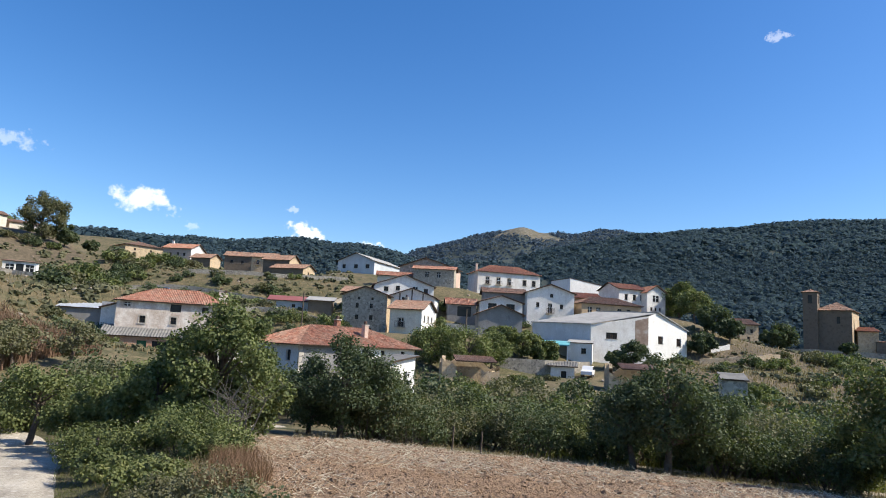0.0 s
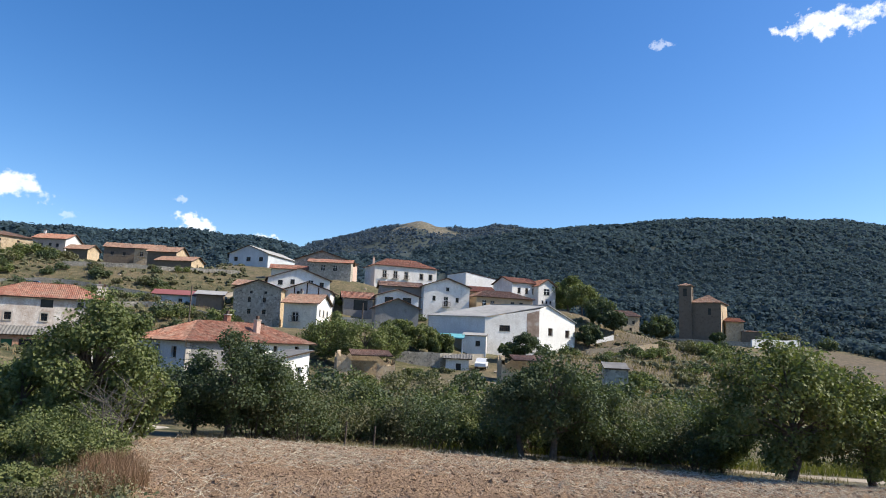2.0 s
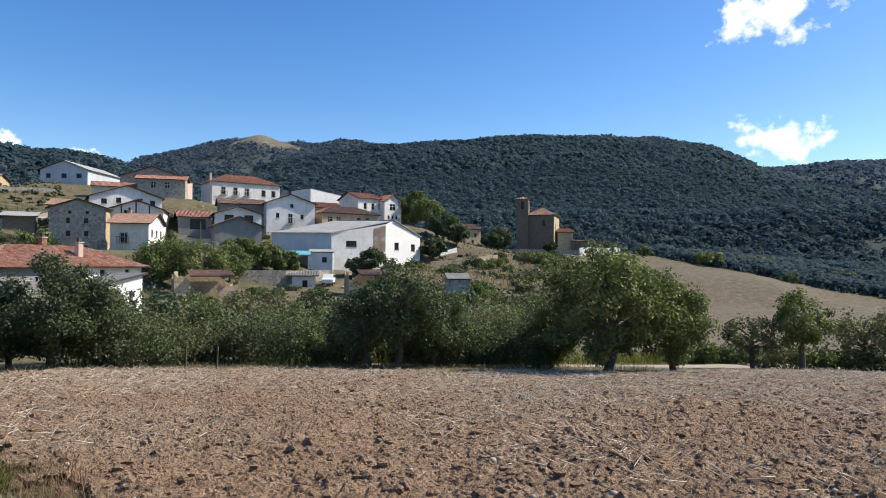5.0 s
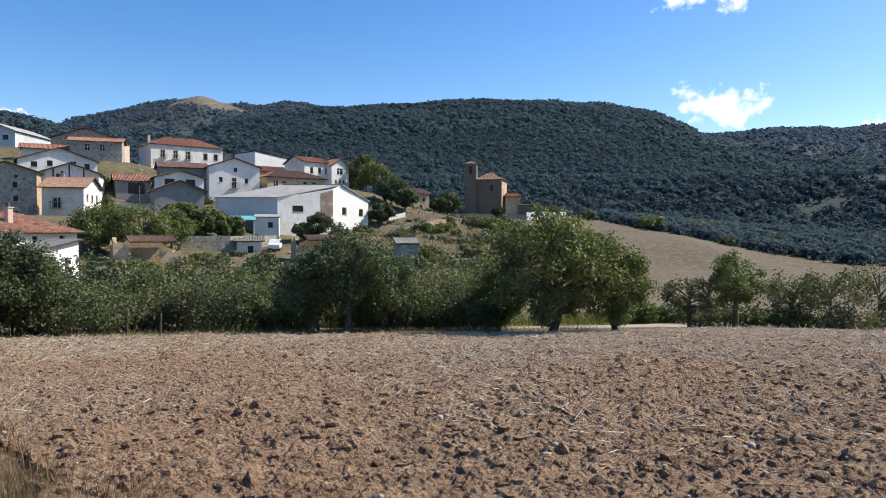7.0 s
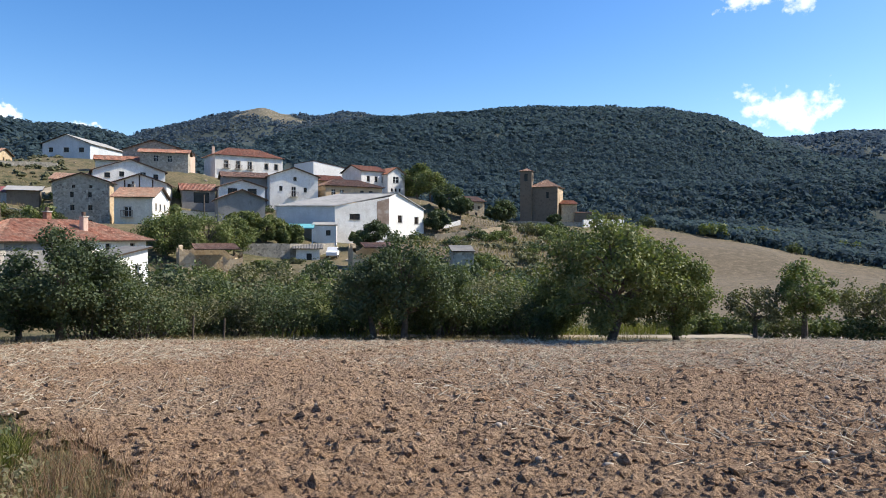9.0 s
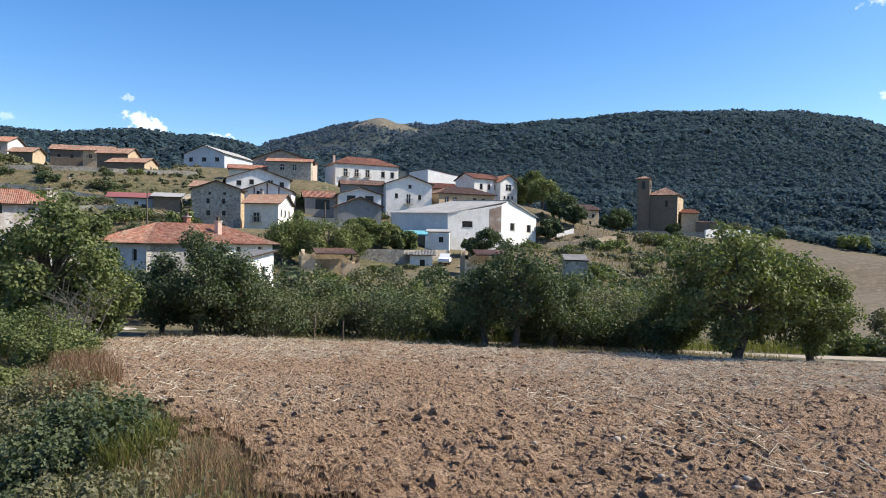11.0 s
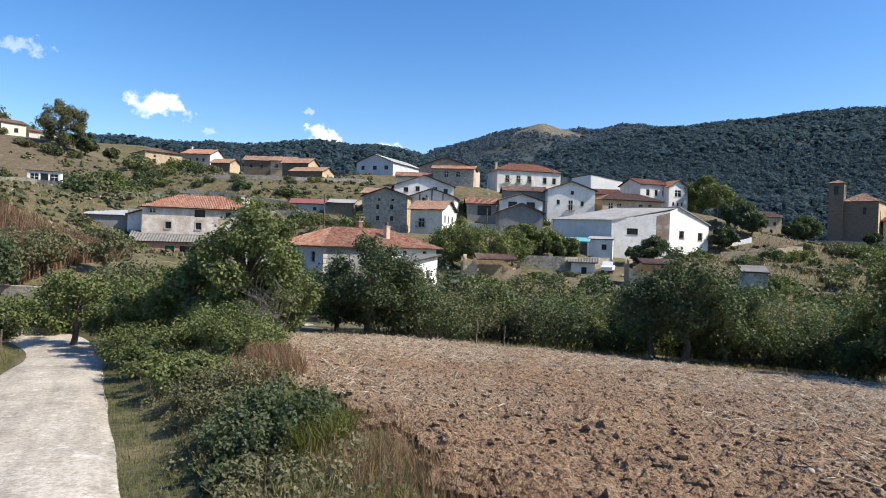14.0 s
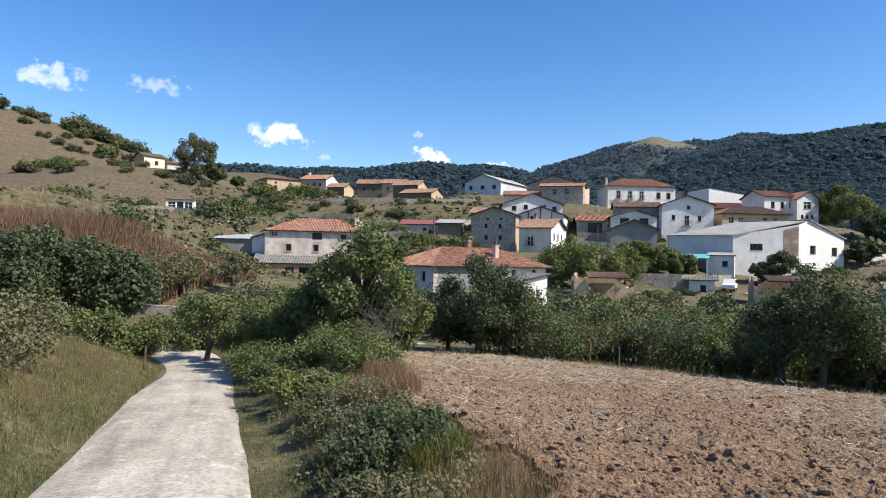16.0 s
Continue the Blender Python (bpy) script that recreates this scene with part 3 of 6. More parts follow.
house("left_farmhouse", "long limewashed farmhouse with peeling walls and red tiled roof", -39.7, 96.8, -3.2, 16, 15.1, 9, 7.3, "hip", 2.0, wall="old_white", tile="tiles", trim="grey_trim",
      front=[(1.0, 6.4, 0.8, 0.5), (3.2, 4.1, 0.8, 1.0, "dark"), (7.4, 4.1, 0.8, 1.0, "dark"), (7.2, 5.9, 1.5, 1.1, "open"), (11.6, 6.0, 0.8, 0.8, "dark"), (12.6, 4.1, 0.9, 1.0, "dark"), (4.0, -1.9, 1.3, 2.3, "green_door")], chimneys=[(6.2, 5.5, 2.4, "old_white"), (6.9, 6.3, 2.1, "old_white")])
# the front's shade is put in as blue-grey, the sides stay white
house("red_roof_house", "two-storey house with broad red tiled hip roof, shade-toned front and white sunlit side", -18.1, 72.5, -6.1, -42, 8.6, 17.1, 5.6, "hip", 1.9, over=0.7, wall="blue_grey_and_shade", side_wall="white", tile="tiles",
      front=[(3.4, 3.4, 0.9, 1.5, "balcony"), (6.3, 3.7, 0.8, 1.1, "dark"), (5.0, 1.6, 0.6, 0.7, "dark"), (1.2, 0.5, 0.7, 0.8, "dark")],
      right=[(3.0, 4.2, 0.7, 0.9, "dark"), (6.0, 4.2, 0.7, 0.9, "dark"), (9.0, 4.2, 0.7, 0.9, "dark"), (11.5, 4.2, 0.7, 0.9, "dark"), (14.8, 4.2, 0.7, 0.9, "dark")], chimneys=[(2.4, 10.5, 2.3, "pink"), (-1.0, 9.0, 2.8, "tiles")])
for ob in [o for o in scene.objects if o.name == "red_roof_house"]:
    box_part("cement_render", (4.28, 4.303, 0.02, 5.6, -3.0, 5.5), "grey", ob, "thin grey panel over the first stretch of the side wall")
    for k in range(9):
        box_part("quoin", (4.05 + 0.12 * (k % 2), 4.32, -0.02, 0.42 + 0.2 * (k % 2), 0.1 + 0.58 * k, 0.6 + 0.58 * k), "grey_trim", ob, bevel=0.02)
house("stone_house", "tall grey rubble-stone house with small dark windows", -15.5, 127.6, 1.3, -8, 8.8, 9, 7.6, "gable_y", 1.5, wall="stone", side_wall="ochre_stone", tile="tiles_old",
      front=[(2.6, 5.0, 0.6, 0.9, "dark"), (5.4, 5.0, 0.6, 0.9, "dark"), (2.6, 2.8, 0.7, 0.9, "dark"), (5.4, 2.8, 0.7, 0.9, "dark"), (2.6, 0.5, 0.6, 0.7, "dark"), (5.4, 0.5, 0.6, 0.7, "dark"), (2.9, 6.6, 0.5, 0.5, "dark"), (5.6, 6.6, 0.5, 0.5, "dark")])
# right wall takes the sunlit copy of the white
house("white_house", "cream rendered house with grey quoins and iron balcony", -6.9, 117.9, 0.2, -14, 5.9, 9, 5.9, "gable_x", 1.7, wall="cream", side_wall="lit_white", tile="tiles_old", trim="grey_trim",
      front=[(1.6, 2.7, 1.0, 1.5, "balcony")], right=[(1.5, 3.8, 0.7, 1.0, "dark"), (4.0, 3.8, 0.7, 1.0, "dark"), (6.5, 3.8, 0.7, 1.0, "dark"), (1.5, 1.2, 0.7, 1.0, "dark"), (4.0, 0.0, 0.9, 1.9, "door"), (6.8, 1.2, 0.7, 1.0, "dark")], chimneys=[(-1.6, 5.0, 2.3, "stone")])
house("timbered_house", "white gabled house with exposed dark timbers", -6.6, 129.8, 5.0, -6, 9.0, 8, 4.1, "gable_y", 1.6, wall="white", tile="tiles_old", front=[(2.5, 3.2, 0.7, 0.8, "dark")])
house("wide_gable_house", "wide white gabled house with low tiled roof", -9.1, 144.7, 8.5, 8, 13.0, 9, 4.0, "gable_y", 2.3, wall="white", tile="tiles_old", front=[(2.0, 2.6, 1.0, 1.0, "dark"), (4.6, 2.9, 0.9, 1.0, "dark"), (8.4, 2.6, 1.0, 1.3, "plain"), (10.8, 2.6, 0.9, 1.0, "dark")])
house("stone_outbuilding", "ochre stone outbuilding with a sloping tiled roof", -18.7, 142.0, 8.1, 2, 7.0, 9, 2.2, "shed", 1.8, wall="ochre_stone", tile="tiles_old")
house("pink_house", "stone house with a pink rendered side and tiled roof", -5.8, 177.3, 14.5, -16, 14.8, 9, 6.2, "gable_y", 2.4, wall="stone", side_wall="pink", tile="tiles_old", front=[(5.0, 5.2, 0.9, 1.0, "dark"), (9.0, 5.2, 0.9, 1.0, "dark")], right=[(2.0, 2.6, 0.9, 1.4, "dark"), (2.0, 0.4, 0.9, 1.6, "dark")])
house("stone_front_house", "brown stone house with low tiled roof", -3.3, 166.7, 14.0, -6, 10.4, 6, 5.0, "gable_x", 1.0, wall="stone", tile="tiles", front=[(3.0, 2.9, 0.9, 1.4, "plain"), (6.0, 2.9, 0.9, 1.4, "plain")])
house("low_red_house", "low house with a long red tiled roof", -13.2, 171.1, 14.4, 2, 9.5, 5, 2.9, "gable_x", 1.1, wall="cream", tile="tiles")
house("warehouse", "pale grey warehouse with a light fibre-cement roof", -27.7, 198.9, 19.1, -22, 12.6, 20, 4.8, "gable_y", 2.4, wall="blue_grey_and_shade", tile="fibre", wave=0.0, front=[(1.6, 2.6, 1.2, 1.2, "dark"), (5.6, 2.6, 1.4, 1.2, "dark"), (9.6, 2.6, 1.4, 1.2, "dark")], category="warehouse")
house("manor_house", "large white manor house with shaped stone window surrounds", 17.7, 186.0, 12.3, 14, 18.6, 10, 8.9, "hip", 2.4, wall="white", tile="tiles_new", trim="grey_trim",
      front=[(2.4, 5.4, 1.0, 2.0, "balcony"), (5.6, 5.4, 1.0, 2.0, "balcony"), (8.8, 5.4, 1.0, 2.0, "balcony"), (13.4, 5.6, 1.0, 1.6, "dark"), (16.2, 5.6, 1.0, 1.6, "dark"), (2.4, 2.6, 0.9, 1.2, "dark"), (5.6, 2.6, 0.9, 1.2, "dark"), (8.8, 2.6, 0.9, 1.2, "dark")], chimneys=[(-8.0, 6, 2.6, "pink")])
house("white_gable_house", "white three-storey house with a low gable and small dark windows", 22.9, 144.0, 4.0, 2, 10.3, 10, 8.5, "gable_y", 1.8, wall="white", tile="tiles_old",
      front=[(2.0, 5.4, 0.7, 1.0, "dark"), (7.2, 5.2, 0.7, 1.0, "dark"), (4.6, 4.2, 0.9, 2.1, "balcony"), (5.0, 7.6, 0.7, 0.8, "dark")])
house("grey_garage", "grey cement-rendered gabled garage", 10.1, 119.7, 2.1, 2, 7.9, 7, 4.0, "gable_y", 1.6, wall="grey", tile="tiles_old", category="garage")
house("loft_house", "white gabled loft with two dark windows", 11.1, 131.2, 5.4, 2, 8.4, 7, 3.6, "gable_y", 1.3, wall="white", tile="tiles_old", front=[(1.6, 2.0, 1.7, 1.4, "dark"), (5.2, 2.0, 1.7, 1.4, "dark")])
house("tile_roof_house", "stone house with a weathered tiled roof", 13.2, 147.2, 8.0, 2, 9.2, 7, 4.3, "gable_x", 1.2, wall="grey", tile="tiles_old")
house("open_shed", "open-fronted stone shed with red tiled roof", 3.4, 133.6, 4.6, 4, 5.8, 6, 3.8, "gable_x", 1.3, wall="grey", tile="tiles", front=[(2.0, 1.4, 2.8, 2.0, "open")], category="shed")
house("white_block", "plain white building with a slanting parapet", 36.5, 172.6, 13.8, 20, 9.4, 10, 4.0, "fall_right", 1.2, wall="lit_white", tile="fibre", wave=0.0, over=0.1)
house("villa", "white house with orange tiled roof", 45.1, 159.4, 9.0, 18, 7.8, 9, 6.8, "gable_x", 1.6, wall="white", tile="tiles_new", front=[(1.6, 4.2, 0.9, 1.4, "dark"), (3.9, 4.2, 0.9, 1.4, "dark"), (6.0, 4.2, 0.9, 1.4, "dark")])
house("villa_wing", "gabled white wing with stone plinth", 50.6, 159.0, 8.9, 18, 5.2, 10, 6.4, "gable_y", 1.6, wall="white", tile="tiles_new", front=[(1.6, 4.2, 1.8, 1.5, "plain"), (1.0, 2.0, 0.6, 0.8, "dark"), (2.2, 2.0, 0.6, 0.8, "dark"), (3.4, 2.0, 0.6, 0.8, "dark")])
house("ochre_house", "ochre rendered house with tiled roof", 32.9, 153.9, 8.2, 8, 6.2, 6, 4.5, "gable_x", 1.3, wall="ochre", tile="tiles_new", front=[(1.6, 2.2, 0.9, 1.2, "plain")])
house("brown_roof_house", "ochre house with a brown hipped roof", 36.5, 145.4, 6.8, 12, 14.0, 8, 4.1, "hip", 1.6, wall="ochre", tile="tiles_old", front=[(1.4, 2.0, 1.0, 1.2, "plain"), (3.4, 2.0, 1.0, 1.2, "plain"), (8.4, 2.0, 1.0, 1.2, "dark"), (10.6, 2.0, 1.0, 1.2, "dark")])
house("roadside_house", "ochre stone house with a brown tiled roof", 73.0, 159.4, 2.5, 4, 4.6, 10, 6.4, "gable_x", 1.5, wall="ochre_stone", tile="tiles_old", front=[(0.8, 4.4, 0.7, 0.9, "dark"), (2.6, 4.4, 0.7, 0.9, "dark"), (1.8, 2.6, 0.7, 0.9, "dark")])
# nave front carries its shade as dark stone, side walls are brighter ochre
house("church", "brown stone church nave with a red hipped roof", 100.2, 171.1, 2.6, -40, 8.0, 11, 11.9, "hip", 2.2, wall="church_stone_shaded", side_wall="ochre_stone", tile="tiles_old", front=[(4.6, 8.4, 0.8, 1.8, "open")], right=[(2.4, 6.0, 0.9, 3.4, "open")], category="church")
house("church_tower", "slender square stone church belfry", 95.6, 173.8, 3.9, -38, 3.4, 3.4, 15.2, "hip", 0.8, over=0.3, wall="church_stone_shaded", tile="tiles_old", front=[(1.2, 12.2, 1.0, 2.2, "open")], right=[(1.2, 12.2, 1.0, 2.2, "open")], category="tower")
house("sacristy", "orange stone sacristy with a tiled roof", 107.7, 169.2, 2.5, -20, 4.6, 6, 6.8, "shed", 1.2, wall="ochre_stone", tile="tiles_new")
house("church_annex", "low stone annex beside the church", 111.4, 166.7, 2.4, -25, 5.6, 5, 4.2, "shed", 0.4, over=0.1, wall="church_stone_shaded", tile="tiles_old")
house("ochre_farm", "ochre stone farmhouse with low tiled roof", -96.9, 209.3, 20.7, 46, 12.0, 12, 5.5, "hip", 1.8, wall="ochre_stone", tile="tiles_old", front=[(2.4, 1.4, 1.0, 1.8, "door"), (2.6, 3.8, 0.7, 0.7, "dark"), (7.6, 3.8, 0.7, 0.7, "dark")])
# front toned down for shade, gable left white
house("gable_farm", "grey-rendered farmhouse with a red roof and white gable", -83.8, 202.7, 19.1, -4, 9.0, 10, 6.3, "gable_x", 1.9, wall="rosy_shaded", side_wall="white", tile="tiles", front=[(2.0, 3.8, 0.8, 1.0, "dark"), (4.4, 4.0, 0.8, 1.0, "dark"), (6.4, 3.9, 0.8, 1.0, "dark"), (6.6, 1.6, 0.9, 1.2, "dark")], chimneys=[(-4, 5, 2.8, "white")])
# barn fronts get shade as dark stone, their gables sun as ochre
house("small_barn", "brown stone barn with a lit ochre gable", -72.8, 193.6, 17.8, -10, 6.2, 6, 4.0, "gable_x", 1.4, wall="church_stone_shaded", side_wall="ochre_stone", tile="tiles_old", category="barn")
house("white_farm", "white farmhouse with red roof", -71.6, 225.2, 21.6, 4, 9.6, 8, 5.0, "gable_x", 1.8, wall="church_stone_shaded", side_wall="white", tile="tiles_old", front=[(2.0, 2.4, 0.9, 1.1, "dark"), (5.6, 2.4, 0.9, 1.1, "dark")])
house("terrace_house", "stone terrace house with dark balcony", -60.7, 216.2, 19.7, 0, 7.6, 9, 5.9, "gable_x", 1.8, wall="ochre_stone", side_wall="white", tile="tiles_old", front=[(1.6, 3.4, 0.9, 1.4, "balcony"), (4.6, 1.0, 0.9, 1.8, "door")])
house("stone_barn", "stone barn with sunlit gable and old tiled roof", -47.0, 193.0, 16.0, -14, 10.4, 8, 4.0, "gable_x", 1.5, wall="church_stone_shaded", side_wall="ochre_stone", tile="tiles_old", right=[(3.4, 2.4, 0.8, 0.9, "dark")], category="barn")
house("yard_barn", "tall stone barn with weathered tiled roof", -51.8, 198.8, 18.0, -10, 8.4, 8, 5.0, "gable_x", 1.8, wall="church_stone_shaded", side_wall="ochre_stone", tile="tiles_old", front=[(3.0, 2.6, 0.8, 0.9, "dark")], category="barn")
house("maroon_shed", "long low white shed with a maroon sheet roof", -30.7, 131.7, 4.7, 4, 8.4, 5, 2.5, "gable_x", 0.9, wall="blue_grey_and_shade", tile="maroon", wave=0.0, front=[(4.4, 1.2, 0.7, 0.6, "dark")], category="shed")
house("grey_shed", "dark shed with a grey sheet roof", -24.3, 128.7, 4.6, 4, 4.6, 4, 2.7, "shed", 0.8, wall="church_stone_shaded", tile="fibre", wave=0.0, category="shed")
house("hill_house", "cream stone house with tiled roof on the hillside", -138.7, 198.2, 26.9, 58, 7.0, 8, 5.6, "gable_x", 1.4, wall="cream", side_wall="ochre", tile="tiles_old", front=[(3.6, 2.8, 1.2, 1.4, "dark")])
house("hill_barn", "low stone barn with dark roof", -133.9, 205.6, 27.4, 44, 8.4, 6, 3.6, "gable_x", 1.0, wall="cream", tile="tiles_old", category="barn")
house("house_annex", "small white annex with grey lean-to roof", -6.6, 68.6, -5.5, -42, 3.0, 4, 3.4, "shed", 0.7, over=0.35, wall="white", side_wall="lit_white", tile="fibre_dark", wave=0.0, right=[(0.5, 1.6, 0.5, 1.0, "dark"), (2.4, 1.6, 0.5, 1.0, "dark")], category="shed")
house("valley_hut", "small grey stone hut with tiled roof", 27.5, 63.1, -5.4, -16, 2.2, 3, 3.6, "shed", 0.5, over=0.15, wall="stone", tile="fibre_dark", wave=0.0, category="hut")
house("white_hut", "small white hut with old tiled roof", 18.5, 103.0, -5.0, -10, 3.6, 3, 2.8, "shed", 0.5, wall="white", tile="fibre_dark", front=[(1.6, 0.9, 0.8, 1.2, "open")], category="hut")

# ---- the big white barn ----
def poly_part(name, loops, mat, parent, label=""):
    bm = bmesh.new()
    for loop in loops:
        bm.faces.new([bm.verts.new(c) for c in loop])
    bmesh.ops.recalc_face_normals(bm, faces=bm.faces[:])
    return part(name, bm, mat, parent, label)


def big_barn():
    """Three faces to the valley (a long side in a shade-toned colour, a gable half and a gable half in a sunlit white)
    under one low double pitch.
    """
    base = new("barn")
    tagged(base, "large white barn with low grey fibre-cement roof and stained walls", "barn")
    A, B, C, D = (Vector(c) for c in ((16.5, 123.4, 5.2), (26.3, 119.0, 5.2), (37.0, 120.5, 0), (46.3, 127.0, 5.1)))
    P = Vector((39.1, 122.0, 8.05))
    run = (A - B) * 1.0
    nrm = (B - A).cross(P - A)
    C.z = A.z - ((C.x - A.x) * nrm.x + (C.y - A.y) * nrm.y) / nrm.z
    foot = -3.5

    def wall(name, a, b, holes, mat):
        along = Vector((b.x - a.x, b.y - a.y, 0))
        ln = along.length
        along.normalize()
        inward = Vector((-along.y, along.x, 0))
        place = lambda s, u, i: Vector((a.x, a.y, 0)) + along * s + inward * i + Vector((0, 0, foot + u))
        h = min(a.z, b.z) - foot
        bm = bmesh.new()
        wall_with_holes(bm, ln, h, holes, place)
        if abs(a.z - b.z) > 0.01:
            hi = (0, a.z - foot, 0) if a.z > b.z else (ln, b.z - foot, 0)
            bm.faces.new([bm.verts.new(place(*q)) for q in ((0, h, 0), (ln, h, 0), hi)])
        part(name, bm, mat, base)
        for hole in holes:
            window_part(base, hole, place, hole[4], None)
    # shade of the long side and sun on the gable are in the colours
    wall("side_wall", A, B, [], "blue_grey_and_shade")
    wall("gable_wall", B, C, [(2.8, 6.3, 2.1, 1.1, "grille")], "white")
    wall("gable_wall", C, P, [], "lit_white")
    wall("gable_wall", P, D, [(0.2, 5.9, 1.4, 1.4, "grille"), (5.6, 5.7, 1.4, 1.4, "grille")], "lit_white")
    wall("side_wall", D, D + run, [], "white")
    wall("back_wall", D + run, A + run * 0.02, [], "white")
    for name, quad in (("roof_pitch", (A, B, P, P + run)), ("roof_pitch", (D + run, P + run, P, D))):
        c = sum(quad, Vector()) / 4
        quad = [q + Vector((q.x - c.x, q.y - c.y, 0)).normalized() * 0.45 + Vector((0, 0, 0.12)) for q in quad]
        lo = [q - Vector((0, 0, 0.13)) for q in quad]
        loops = [quad, lo[::-1]] + [(quad[i], lo[i], lo[(i + 1) % 4], quad[(i + 1) % 4]) for i in range(4)]
        poly_part(name, loops, "fibre", base)
    # drainpipe at the corner and the painted panel beside the kink
    box_part("drainpipe", (B.x - 0.12, B.x + 0.02, B.y - 0.16, B.y - 0.04, foot, 5.1), "white_trim", base)
    d = (C - B).normalized()
    d.z = 0
    nn = Vector((d.y, -d.x, 0)) * 0.02
    q0, q1 = C - d * 2.6, C - d * 0.05
    poly_part("brown_patch", [[Vector((q.x, q.y, z)) + nn for q, z in ((q0, 2.0), (q1, 2.0), (q1, C.z - 0.3), (q0, C.z - 1.0))]], "rust_stain", base, "bare brown patch without paint")
    return base


M["rust_stain"] = speckled("bare_brown_render", [(0.20, 0.14, 0.11), (0.30, 0.22, 0.17), (0.46, 0.42, 0.38)], 0.6)
big_barn()
house("porch_hut", "small white lean-to house with a teal sheet awning", 23.2, 113.2, -1.4, -14, 4.0, 5, 3.0, "shed", 0.5, over=0.2, wall="white", tile="fibre", wave=0.0, front=[(2.2, 1.3, 0.8, 0.9, "dark")], category="hut")
aw = new("awning")
aw.matrix_world = pose(18.6, 113.6, -1.4, 0, 0, -14)
tagged(aw, "teal corrugated sheet awning on white posts", "awning")
poly_part("sheet", [[(-3.2, -1.4, 2.6), (2.9, -1.4, 2.6), (2.9, 1.6, 3.3), (-3.2, 1.6, 3.3)], [(-3.2, 1.6, 3.25), (2.9, 1.6, 3.25), (2.9, -1.4, 2.55), (-3.2, -1.4, 2.55)], [(-3.2, -1.4, 2.4), (2.9, -1.4, 2.4), (2.9, -1.4, 2.6), (-3.2, -1.4, 2.6)]], "teal", aw)
for px in (-3.0, -0.4, 2.6):
    box_part("post", (px - 0.1, px + 0.1, -1.35, -1.15, -1.0, 2.5), "white_trim", aw)
box_part("backing_wall", (-3.1, 2.9, 1.5, 1.7, -1.0, 3.0), "grey", aw)

# lean-to and side of the long farmhouse
house("lean_to", "brick lean-to with grey sheet roof below the farmhouse", -40.9, 93.6, -4.6, 16, 13.0, 3.2, 3.6, "shed", 1.2, over=0.4, wall="brick", tile="fibre_dark", wave=0.04, period=0.4,
      front=[(4.6, 0.4, 1.3, 2.6, "green_door"), (6.6, 0.4, 2.4, 2.6, "open"), (9.6, 1.2, 1.6, 1.4, "open")], category="shed")
house("white_side_house", "narrow white lean-to house against the farmhouse", -49.0, 97.6, -3.5, 4, 3.0, 7, 7.2, "fall_right", -0.9, over=0.3, wall="white", tile="tiles_old")
house("glazed_shed", "low stone shed with a glazed and sheeted roof", -53.6, 97.4, 0.0, 14, 5.8, 5, 2.6, "shed", 0.9, over=0.3, wall="grey", tile="zinc", wave=0.03, period=0.5, category="shed")
house("garden_shelter", "open white garden shelter with dark flat roof", -81.2, 124.8, 8.7, 24, 5.6, 3, 2.7, "shed", 0.3, over=0.3, wall="white", tile="tiles_old", wave=0.0, front=[(0.5, 0.7, 1.4, 1.5, "plain"), (2.2, 0.4, 1.3, 1.9, "open"), (3.8, 0.7, 1.4, 1.5, "plain")], category="shelter")
house("back_house_roof", "small house with a reddish old roof behind the red-roofed house", -25.5, 80.0, -4.4, 10, 5.0, 5, 4.6, "gable_x", 1.0, wall="cream", tile="tiles_old")


def ruin(name, label, x, y, z, rz, w, d, h, wall):
    """Broken stone walls of uneven height under the remains of a tiled roof."""
    base = new(name)
    base.matrix_world = pose(x, y, z, 0, 0, rz)
    tagged(base, label, "ruin")
    rng = random.Random(len(name) + int(w * 10))
    for nm, a, b in (("front_wall", (-w / 2, 0), (w / 2, 0)), ("right_wall", (w / 2, 0), (w / 2, d)), ("left_wall", (-w / 2, d), (-w / 2, 0)), ("back_wall", (w / 2, d), (-w / 2, d))):
        bm = bmesh.new()
        n = 16
        a, b = Vector((*a, 0)), Vector((*b, 0))
        inw = Vector((-(b - a).y, (b - a).x, 0)).normalized() * 0.45
        lev, tops = 0.9, []
        for i in range(n + 1):
            lev = min(1.05, max(0.4, lev + rng.uniform(-0.17, 0.14)))
            tops.append(h * lev)
        for i in range(n):
            if nm == "front_wall" and 4 <= i < 11:      # fallen stretch
                if i == 4:
                    part(nm, bm, wall, base)
                    bm = bmesh.new()
                continue
            p0, p1 = a.lerp(b, i / n), a.lerp(b, (i + 1) / n)
            lo = Vector((0, 0, -2))
            t0, t1 = Vector((0, 0, tops[i])), Vector((0, 0, tops[i + 1]))
            for loop in ((p0 + lo, p1 + lo, p1 + t1, p0 + t0), (p1 + inw + lo, p0 + inw + lo, p0 + inw + t0, p1 + inw + t1), (p0 + t0, p1 + t1, p1 + inw + t1, p0 + inw + t0)):
                bm.faces.new([bm.verts.new(c) for c in loop])
        part(nm, bm, wall, base)
    X = Vector((1, 0, 0))
    up = Vector((0, d, 0.7)).normalized()
    roof_pitches(name, [(Vector((-w * 0.27, -0.5, h * 0.92)), X, up, w * 0.72, d * 0.95, 0, 0)], "tiles_old", base)


ruin("ruined_hut", "roofless ochre stone ruin with a broken tiled roof", 3.8, 88.0, -5.3, 4, 7.6, 5, 3.8, "ochre_stone")
ruin("ruined_barn", "collapsed ochre stone barn with fallen roof tiles", 25.6, 88.8, -5.4, -6, 6.8, 5, 4.0, "ochre_stone")


